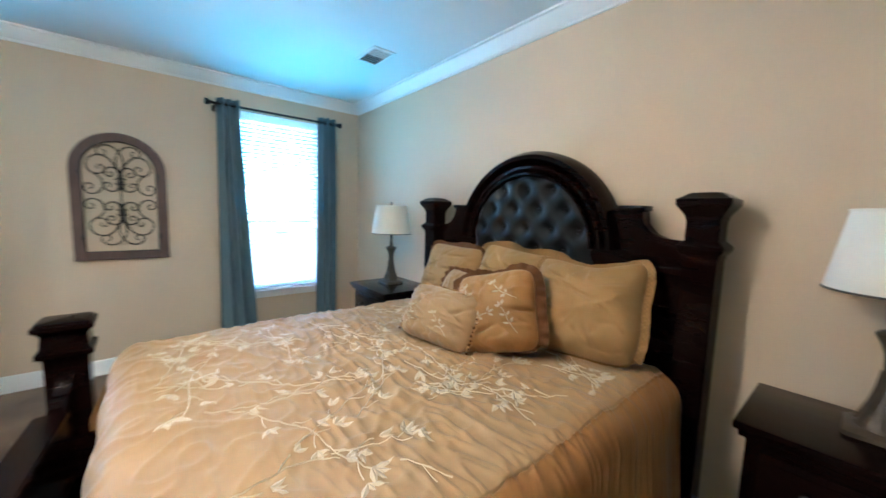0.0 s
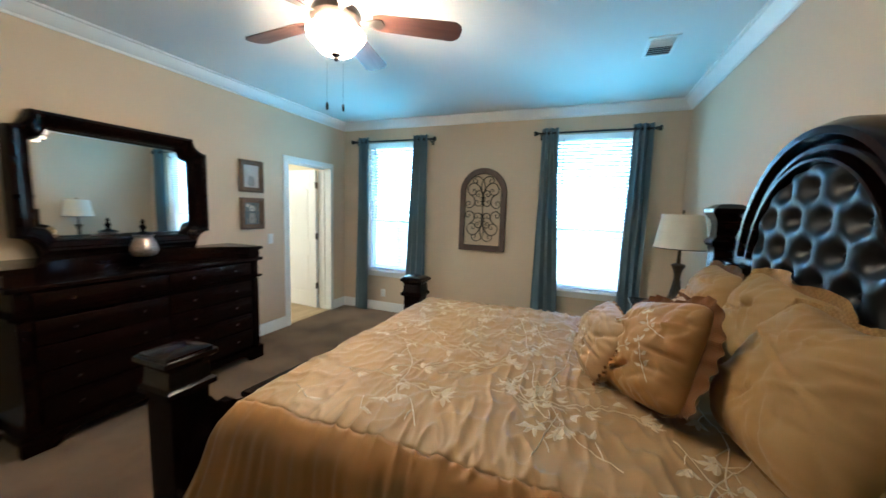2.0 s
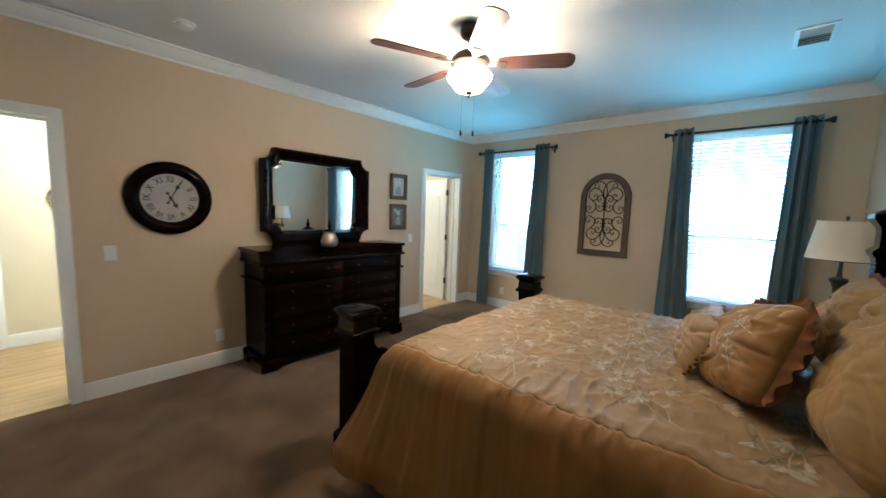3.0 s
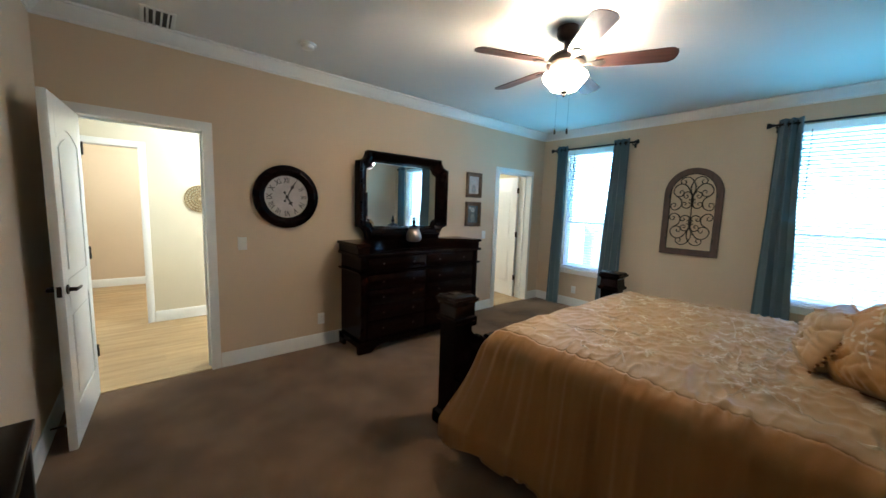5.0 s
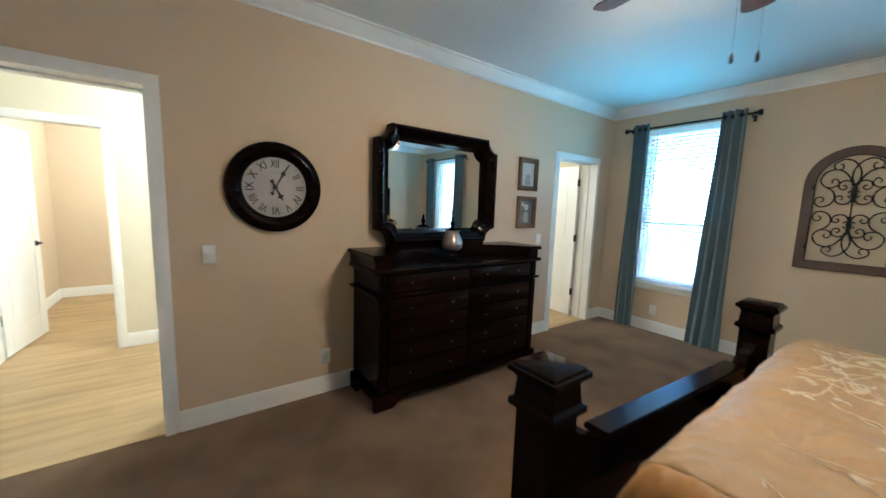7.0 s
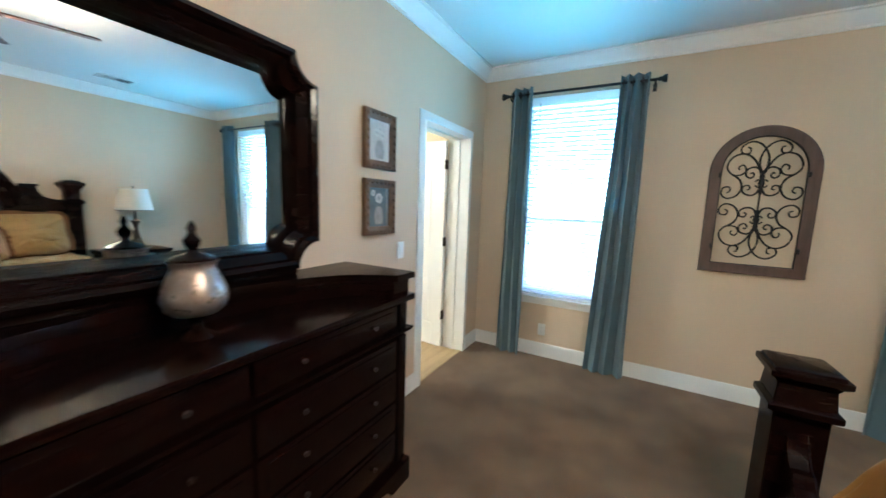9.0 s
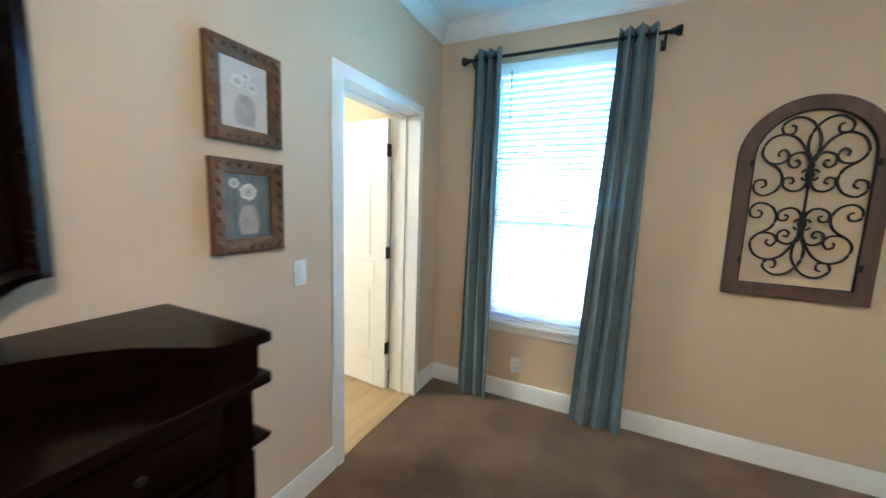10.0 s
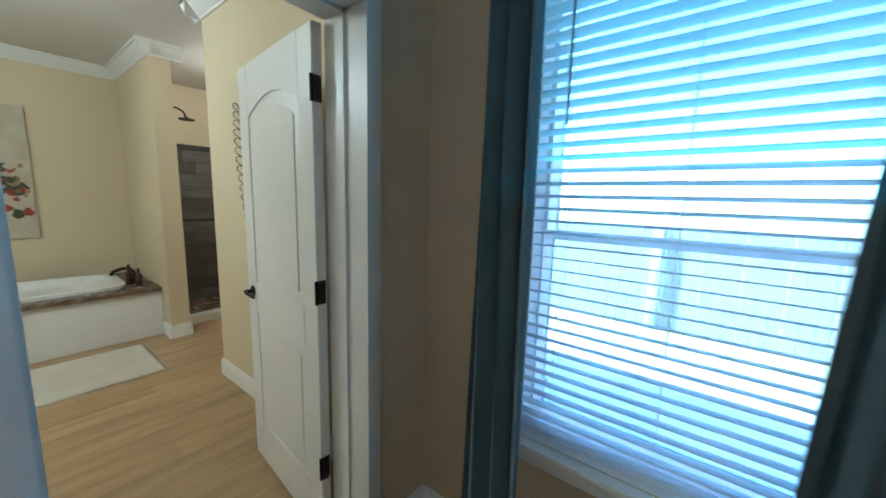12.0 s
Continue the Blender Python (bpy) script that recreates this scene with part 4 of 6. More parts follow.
def ceiling_fan(x, y):
    root = thing("ceiling_fan", "bronze ceiling fan with five walnut blades and lit frosted bowl", "ceiling fan", (x, y, 0))
    part("canopy", lathe([(0.0, 2.738), (0.072, 2.738), (0.074, 2.70), (0.066, 2.675), (0.040, 2.655), (0.018, 2.65), (0.018, 2.64)][::-1], 28), BRONZE, root)
    part("downrod", lathe([(0.026, 2.585), (0.022, 2.60), (0.022, 2.655)], 16), BRONZE, root)
    part("motor_housing", lathe([(0.0, 2.59), (0.035, 2.59), (0.06, 2.58), (0.105, 2.555), (0.130, 2.525), (0.132, 2.495), (0.115, 2.475), (0.105, 2.465), (0.075, 2.455), (0.07, 2.435), (0.0, 2.435)][::-1], 32), BRONZE, root)
    part("light_collar", lathe([(0.0, 2.434), (0.07, 2.434), (0.074, 2.428), (0.05, 2.418), (0.0, 2.416)][::-1], 32), PEWTER, root)
    for k in range(5):
        a = 31 + 72 * k
        bm = bmesh.new()
        pts = [(0.19, -0.048), (0.24, -0.062), (0.630, -0.076), (0.664, -0.052), (0.672, -0.026), (0.674, 0.0), (0.672, 0.026), (0.664, 0.052), (0.630, 0.076), (0.24, 0.062), (0.19, 0.048)]
        prism(pts, lambda u, v, w: (u, v, w), 0.007, bm, 0.002)
        o = part("blade", bm, BLADE, root)
        o.matrix_basis = pose(0, 0, 2.497, 0, 0, a) @ pose(0, 0, 0, -11, 0, 0)
        bm = bmesh.new()
        prism([(0.09, -0.014), (0.15, -0.012), (0.19, -0.030), (0.235, -0.036), (0.255, 0.0), (0.235, 0.036), (0.19, 0.030), (0.15, 0.012), (0.09, 0.014)], lambda u, v, w: (u, v, w - 0.006), 0.005, bm, 0.001)
        o = part("blade_iron", bm, PEWTER, root, "scrolled metal blade bracket")
        o.matrix_basis = pose(0, 0, 2.495, 0, 0, a) @ pose(0, 0, 0, -11, 0, 0)
    bowl = [(0.136, 2.432), (0.146, 2.430), (0.150, 2.418), (0.146, 2.402), (0.132, 2.384), (0.114, 2.366), (0.100, 2.346), (0.088, 2.333), (0.06, 2.324), (0.012, 2.321), (0.012, 2.327), (0.056, 2.330), (0.082, 2.340), (0.094, 2.352),
            (0.108, 2.371), (0.126, 2.389), (0.139, 2.406), (0.142, 2.418), (0.136, 2.432)]
    bm = lathe(bowl[::-1], 36)
    bm.faces.ensure_lookup_table()
    bmesh.ops.delete(bm, geom=[f for f in bm.faces if len(f.verts) > 10], context="FACES_ONLY")
    part("glass_bowl", bm, FROST, root, "frosted white glass bowl, lit")
    part("bowl_rod", lathe([(0.006, 2.32), (0.006, 2.43)], 8), BRONZE, root)
    part("bowl_finial", lathe([(0.016, 2.325), (0.027, 2.319), (0.024, 2.310), (0.012, 2.302), (0.014, 2.295), (0.008, 2.286), (0.0, 2.281)][::-1], 14), BRONZE, root)
    for dx, dy in ((-0.035, -0.03), (0.03, 0.02)):
        part("pull_chain", tube(bmesh.new(), [(dx, dy, 2.42), (dx, dy, 2.07)], 0.0008, 5), PEWTER, root)
        part("chain_pull", lathe([(0.002, 2.07), (0.006, 2.06), (0.0075, 2.045), (0.006, 2.03), (0.0, 2.028)][::-1], 10, (dx, dy, 0)), BRONZE, root)
    return root


FX, FY = -0.09, 1.46
ceiling_fan(FX, FY)


# ---- pillows ----
def folds_of(seed, count):
    """A few soft folds of a stuffed cover: middle, direction, half length, half width and depth of each."""
    rnd = random.Random(seed)
    out = []
    for k in range(count):
        ang = rnd.uniform(0, 6.28)
        ca, cb = rnd.uniform(0.35, 0.8) * math.cos(ang), rnd.uniform(0.35, 0.8) * math.sin(ang)
        run = ang + rnd.uniform(-0.9, 0.9)
        out.append((ca, cb, math.cos(run), math.sin(run), rnd.uniform(0.12, 0.36), rnd.uniform(0.018, 0.055), rnd.uniform(0.010, 0.026) * rnd.choice((-1, -1, 1))))
    return out


def rim(a, b, w, h):
    """From the square to the cover's outline with soft ears and edges drawn in."""
    u = a * (1 - 0.13 * abs(b) ** 4 * abs(a) ** 3 - 0.04 * (1 - b * b))
    v = b * (1 - 0.13 * abs(a) ** 4 * abs(b) ** 3 - 0.04 * (1 - a * a))
    u += 0.05 * noise.noise((a * 1.2 + w * 31, b * 1.2, h * 17)) * abs(a)
    v += 0.06 * noise.noise((a * 1.2 + h * 23, b * 1.2, w * 13)) * max(0.0, b)
    return u * w / 2, v * h / 2


def bulge(a, b, s, t, seed, folds):
    full = max(0.0, (1 - abs(a) ** 2.6) * (1 - abs(b) ** 2.6)) ** 0.55
    x = t / 2 + 0.030 * noise.noise((a * 1.1 + seed, b * 1.1, s * 3.0)) + 0.006 * noise.noise((a * 3.4 + seed, b * 3.4, s * 5.0))
    for ca, cb, c, d, ln, wd, dep in folds:
        along, over = (a - ca) * c + (b - cb) * d, (b - cb) * c - (a - ca) * d
        over += 0.10 * along * along
        x += dep * math.exp(-(along / ln) ** 2 - (over / wd) ** 2)
    x += 0.010 * (1 - abs(noise.noise((a * 2.0 + 1.2 * b + seed, b * 4.5 - a, s * 2.0)))) ** 10 * noise.noise((a * 1.5, b * 1.5 + seed, s))
    for q, (fa, fb) in enumerate(((2.2, 1.1), (-1.3, 2.4))):
        crest = 1 - abs(noise.noise((a * fa + b * fb + seed * 2, b * fa * 0.7 - a * fb * 0.7, s * 2.0 + q * 5)))
        x -= 0.015 * crest ** 8 * (0.25 + 0.75 * min(1.0, a * a + b * b))
    near = max(abs(a), abs(b))
    way = math.atan2(b, a)
    x += 0.007 * math.sin(way * 23 + 3 * noise.noise((way * 2, seed, s))) * math.exp(-((near - 0.9) / 0.09) ** 2)
    return s * x * full * (1 - 0.22 * min(0.0, b))


def pillow_mesh(w, h, t, folds, seed, sag=0.0):
    """A stuffed cover standing on its lower edge: width along y, height along z, thickness along x."""
    bm = bmesh.new()
    n = 84
    sides = []
    for s in (1, -1):
        g = []
        for j in range(n + 1):
            row = []
            for i in range(n + 1):
                a, b = math.sin(math.pi / 2 * (2 * i / n - 1)), math.sin(math.pi / 2 * (2 * j / n - 1))
                u, v = rim(a, b, w, h)
                z = v + h / 2 - sag * (1 - a * a) * max(0, b)
                row.append(bm.verts.new((bulge(a, b, s, t, seed, folds), u, max(0.0, z))))
            g.append(row)
        sides.append(g)
    for g in sides:
        for j in range(n):
            for i in range(n):
                bm.faces.new((g[j][i], g[j][i + 1], g[j + 1][i + 1], g[j + 1][i]))
    bmesh.ops.remove_doubles(bm, verts=bm.verts[:], dist=0.0004)
    return bm


def border(w, h, wide, seed, wave, sag=0.0):
    """Flange or ruffle round the seam, two cells deep."""
    bm = bmesh.new()
    per = []
    m = 70
    for k in range(4 * m):
        q, f = divmod(k, m)
        f = 2 * f / m - 1
        per.append([(f, -1), (1, f), (-f, 1), (-1, -f)][q])
    rings = [[], [], [], []]
    for k, (p, q) in enumerate(per):
        u, v = rim(p, q, w, h)
        v -= sag * (1 - p * p) * max(0, q)
        hu, hv = p ** 5, q ** 5
        ln = math.hypot(hu, hv)
        wob = wave * math.sin(k * 0.62 + 3.5 * noise.noise((k * 0.05, seed, 3))) + 0.8 * wide * noise.noise((k * 0.045, seed, 0))
        low = 0.3 if v < -h * 0.40 else 1.0
        droop = wide * (0.35 + 0.5 * noise.noise((k * 0.05, seed, 9)))
        for r, (f, x) in enumerate(((0.0, 0.004), (0.5, 0.005 + 0.5 * wob), (1.0, 0.002 + wob), (0.0, -0.004))):
            eu, ev = u * 0.99 + hu / ln * wide * f * low, v * 0.99 + hv / ln * wide * f * low
            ev -= droop * f * f * max(0.0, q) ** 3
            rings[r].append(bm.verts.new((x - 0.6 * droop * f * f * max(0.0, q), eu, max(0.001, ev + h / 2))))
    n = len(per)
    for k in range(n):
        j = (k + 1) % n
        a, b, c, d = rings
        bm.faces.new((a[k], a[j], b[j], b[k]))
        bm.faces.new((b[k], b[j], c[j], c[k]))
        bm.faces.new((d[k], c[k], c[j], d[j]))
    return bm


def sprigs(w, h, t, folds, seed, count):
    """Ivory sprigs stitched on the face that looks away from the headboard."""
    rnd = random.Random(seed)
    bm = bmesh.new()

    def put(a, b):
        u, v = rim(a, b, w, h)
        return bm.verts.new(Vector((bulge(a, b, -1, t, seed, folds) - 0.0025, u, v + h / 2)))

    for c in range(count):
        a, b, ang = ((-0.55, -0.6, 0.9), (0.55, -0.62, 1.7), (-0.68, 0.12, 0.35), (0.30, -0.05, 0.9))[c % 4]
        a, b = a + rnd.uniform(-0.08, 0.08), b + rnd.uniform(-0.08, 0.08)
        prev = None
        for k in range(12):
            if abs(a) > 0.84 or abs(b) > 0.84:
                break
            ca, sa = math.cos(ang), math.sin(ang)
            cur = (put(a - sa * 0.010, b + ca * 0.010), put(a + sa * 0.010, b - ca * 0.010))
            if prev:
                bm.faces.new((prev[0], prev[1], cur[1], cur[0]))
            prev = cur
            if k in (4, 7, 11):
                for da in ((1.0, -0.9) if k < 11 else (0.8, 0.0, -0.8)):
                    e = ang + da
                    ln, wd = rnd.uniform(0.13, 0.20), rnd.uniform(0.026, 0.036)
                    edge = []
                    for f, o in ((0.15, 0), (0.45, 1), (0.72, 0.75), (1.0, 0), (0.72, -0.75), (0.45, -1)):
                        edge.append(put(a + ln * f * math.cos(e) - o * wd * math.sin(e), b + ln * f * math.sin(e) + o * wd * math.cos(e)))
                    bm.faces.new(edge)
            ang += rnd.uniform(-0.25, 0.25)
            a += 0.062 * ca
            b += 0.062 * sa
    return bm


def pillow(label, w, h, t, place, yaw, lean, material, seed, flange=0.0, ruffle=0.0, stitched=0, edge=None, sag=0.0, turn=0.0):
    root = thing("pillow", label, "pillow", group="pillows on the bed")
    root.matrix_basis = pose(*place, 0, 0, yaw) @ pose(0, 0, 0, 0, lean, 0) @ pose(0, 0, 0, turn, 0, 0)
    folds = folds_of(seed, 20)
    cover = part("cover", pillow_mesh(w, h, t, folds, seed, sag), material, root, "", 0)
    cover.data.polygons.foreach_set("use_smooth", [True] * len(cover.data.polygons))
    if flange:
        part("flange", border(w, h, flange, seed, 0.004, sag), edge or material, root, "", 0)
    if ruffle:
        part("ruffle", border(w, h, ruffle, seed, 0.009, sag), edge or material, root, "gathered ruffle edge", 0)
    if stitched:
        tagged(part("embroidery", sprigs(w, h, t, folds, seed, stitched), IVORY, root, "ivory embroidered sprigs", 0), kind="stuff")
    return root


BROWN_CLOTH = mat("bronze_brown_satin", (0.13, 0.058, 0.020), 0.8, vary=0.2, big=6, fine=300, bump=0.2, spec=0.1)


def weave_mat():
    """Basket-woven cloth: raised squares of yarn in a fine check."""
    m = mat("basket_woven_tan_cloth", (0.29, 0.170, 0.058), 0.8, vary=0.12, big=5, fine=300, bump=0.2, second=(0.27, 0.155, 0.05), spec=0.2, local=True)
    n, l = m.node_tree.nodes, m.node_tree.links
    at, check, dark, bp = n.new("ShaderNodeTexCoord"), n.new("ShaderNodeTexChecker"), n.new("ShaderNodeMix"), n.new("ShaderNodeBump")
    check.inputs["Scale"].default_value = 95.0
    l.new(at.outputs["Object"], check.inputs["Vector"])
    base = n["Principled BSDF"].inputs["Base Color"]
    dark.data_type, dark.blend_type = "RGBA", "MULTIPLY"
    dark.inputs["B"].default_value = (0.8, 0.77, 0.74, 1)
    l.new(base.links[0].from_socket, dark.inputs["A"])
    l.new(check.outputs["Fac"], dark.inputs["Factor"])
    l.new(dark.outputs["Result"], base)
    bp.inputs["Strength"].default_value, bp.inputs["Distance"].default_value = 0.5, 0.003
    l.new(check.outputs["Fac"], bp.inputs["Height"])
    l.new(bp.outputs[0], n["Principled BSDF"].inputs["Normal"])
    return m


WEAVE = weave_mat()
Q = TOP + 0.008
pillow("large tan sham with wide flange leaning on the headboard", 0.57, 0.53, 0.27, (1.70, 1.06, Q), 6, 27, SHAM, 1.0, flange=0.038, edge=WEAVE, sag=0.05, turn=-3)
pillow("tan sham behind the gold cushion at the headboard", 0.64, 0.50, 0.27, (1.83, 1.60, Q), 2, 17, SHAM, 2.3, flange=0.06, edge=WEAVE, sag=0.03, turn=3)
pillow("tan sham at the far end of the headboard", 0.60, 0.48, 0.27, (1.80, 2.17, Q), -4, 18, SHAM, 3.7, flange=0.05, edge=BROWN_CLOTH, sag=0.03)
pillow("champagne cushion with bronze-brown ruffle tucked behind", 0.42, 0.33, 0.18, (1.56, 1.78, Q), -2, 22, CHAMPAGNE, 5.1, ruffle=0.04, edge=BROWN_CLOTH, turn=5)
pillow("gold satin square cushion with ivory embroidery and brown ruffle", 0.42, 0.42, 0.25, (1.43, 1.29, Q), 22, 24, GOLD_CLOTH, 6.4, ruffle=0.05, stitched=4, edge=BROWN_CLOTH, turn=-13)
pillow("small oblong champagne cushion with embroidery and beaded ends", 0.50, 0.31, 0.21, (1.245, 1.60, Q), 6, 28, CHAMPAGNE, 7.9, stitched=2, ruffle=0.015, edge=GOLD_CLOTH)

bead_row = [o for o in scene.objects if o.name.startswith("pillow")][-1]
for s in (-1, 1):
    for k in range(13):
        z = 0.02 + 0.25 * k / 12
        part("bead", lathe([(0.0, -0.007), (0.006, -0.004), (0.0075, 0.0), (0.006, 0.004), (0.0, 0.007)], 8, (-0.004 + 0.006 * (k % 2), s * (0.252 - 0.012 * math.sin(math.pi * k / 12)), z)), BROWN_CLOTH, bead_row, "dark bronze bead")


# ---- bedside tables and lamps ----
SHADE = mat("ivory_linen_shade", (0.72, 0.66, 0.55), 0.8, vary=0.06, big=8, fine=300, bump=0.3, depth=0.001)
ANTIQUE = mat("antique_bronze_resin", (0.045, 0.034, 0.024), 0.5, 0.3, vary=0.4, big=14, fine=70, bump=0.35, depth=0.003, second=(0.085, 0.062, 0.035))


def nightstand(y0, y1, x0, top):
    root = thing("nightstand", "espresso wood nightstand with moulded top and drawers", "nightstand", group="bedside tables")
    xb = XE - 0.018
    part("top", boxes((x0, y0, top - 0.03, xb, y1, top), bevel=0.008), ESPRESSO_Y, root)
    part("body", boxes((x0 + 0.04, y0 + 0.035, 0.09, xb, y1 - 0.035, top - 0.03)), ESPRESSO, root)
    part("cornice", boxes((x0 + 0.016, y0 + 0.014, top - 0.058, xb, y1 - 0.014, top - 0.0305), bevel=0.010), ESPRESSO, root)
    h = (top - 0.075 - 0.14) / 3
    for k in range(3):
        z = 0.14 + k * h
        bm = boxes((x0 + 0.022, y0 + 0.075, z, x0 + 0.04, y1 - 0.075, z + h - 0.014), bevel=0.005)
        box(bm, x0 + 0.016, y0 + 0.105, z + 0.025, x0 + 0.022, y1 - 0.105, z + h - 0.039, bevel=0.003)
        drawer = part("drawer", bm, ESPRESSO_Y, root)
        for f in (0.3, 0.7):
            bm = lathe([(0.007, 0.0), (0.006, 0.008), (0.010, 0.011), (0.014, 0.017), (0.010, 0.024), (0.0, 0.026)], 14)
            bmesh.ops.transform(bm, matrix=Matrix.Translation((x0 + 0.017, y0 + (y1 - y0) * f, z + h / 2)) @ Matrix.Rotation(radians(-90), 4, "Y"), verts=bm.verts[:])
            part("knob", bm, PEWTER, drawer, "small aged pewter knob")
    part("plinth", boxes((x0 + 0.022, y0 + 0.02, 0.0, xb, y0 + 0.13, 0.09), (x0 + 0.022, y1 - 0.13, 0.0, xb, y1 - 0.02, 0.09), (x0 + 0.024, y0 + 0.13, 0.05, xb, y1 - 0.13, 0.089), bevel=0.006), ESPRESSO, root)
    return root


def table_lamp(x, y, z):
    root = thing("table_lamp", "dark bronze baluster lamp with ivory tapered shade, unlit", "table lamp", (x, y, z), group="bedside lamps")
    part("foot", square_turn([(0.085, 0), (0.09, 0.002), (0.09, 0.018), (0.078, 0.026), (0.07, 0.03)]), ANTIQUE, root)
    part("stem", lathe([(0.07, 0.03), (0.060, 0.045), (0.050, 0.075), (0.036, 0.115), (0.026, 0.165), (0.021, 0.22), (0.024, 0.27), (0.034, 0.305), (0.046, 0.328), (0.050, 0.340), (0.040, 0.350), (0.016, 0.356), (0.012, 0.40), (0.010, 0.48)], 24), ANTIQUE, root)
    for k in range(8):
        a = k * math.pi / 4
        pts = [(r * math.cos(a), r * math.sin(a), h) for r, h in ((0.064, 0.042), (0.052, 0.075), (0.038, 0.115), (0.028, 0.165), (0.0225, 0.22))]
        part("reed", tube(bmesh.new(), pts, 0.0065, 6, False, 0.6), ANTIQUE, root)
    bm = bmesh.new()
    n, lo, hi = 48, 0.475, 0.735
    rows = []
    for r, h in ((0.183, lo), (0.141, hi), (0.138, hi), (0.180, lo)):
        rows.append([bm.verts.new((r * math.cos(2 * math.pi * i / n), r * math.sin(2 * math.pi * i / n), h)) for i in range(n)])
    for a, b in zip(rows, rows[1:] + rows[:1]):
        for i in range(n):
            j = (i + 1) % n
            bm.faces.new((a[i], a[j], b[j], b[i]))
    shade = part("shade", bm, SHADE, root, "ivory linen tapered shade")
    for r, h in ((0.184, lo), (0.142, hi)):
        part("shade_trim", tube(bmesh.new(), [(r * math.cos(2 * math.pi * i / 40), r * math.sin(2 * math.pi * i / 40), h) for i in range(40)], 0.004, 6, True), SHADE if h == hi else ANTIQUE, shade)
    bm = tube(bmesh.new(), [(-0.14, 0, hi - 0.02), (0.14, 0, hi - 0.02)], 0.002, 5)
    tube(bm, [(0, 0, 0.48), (0.045, 0, 0.55), (0.045, 0, 0.68), (0, 0, hi - 0.02), (-0.045, 0, 0.68), (-0.045, 0, 0.55), (0, 0, 0.481)], 0.002, 5)
    part("harp", bm, BRONZE, root)
    part("finial", lathe([(0.004, hi - 0.02), (0.004, hi), (0.009, hi + 0.006), (0.006, hi + 0.014), (0.011, hi + 0.024), (0.008, hi + 0.034), (0.0, hi + 0.040)], 14), ANTIQUE, root)
    return root


nightstand(-0.22, 0.44, 1.69, 0.80)
nightstand(2.70, 3.34, 1.61, 0.80)
table_lamp(1.965, 0.105, 0.80)
table_lamp(1.915, 3.09, 0.80)


# ---- things on the walls ----
RUSTIC = mat("rustic_brown_frame", (0.105, 0.060, 0.042), 0.6, vary=0.3, big=5, fine=40, bump=0.25, stretch=(6, 6, 1), second=(0.065, 0.036, 0.026), local=True)


def spiral(cx, cz, r, start, turns, n=22):
    return [(cx + r * (1 - 0.74 * k / n) * math.cos(start + turns * 2 * math.pi * k / n), cz + r * (1 - 0.74 * k / n) * math.sin(start + turns * 2 * math.pi * k / n)) for k in range(n + 1)]


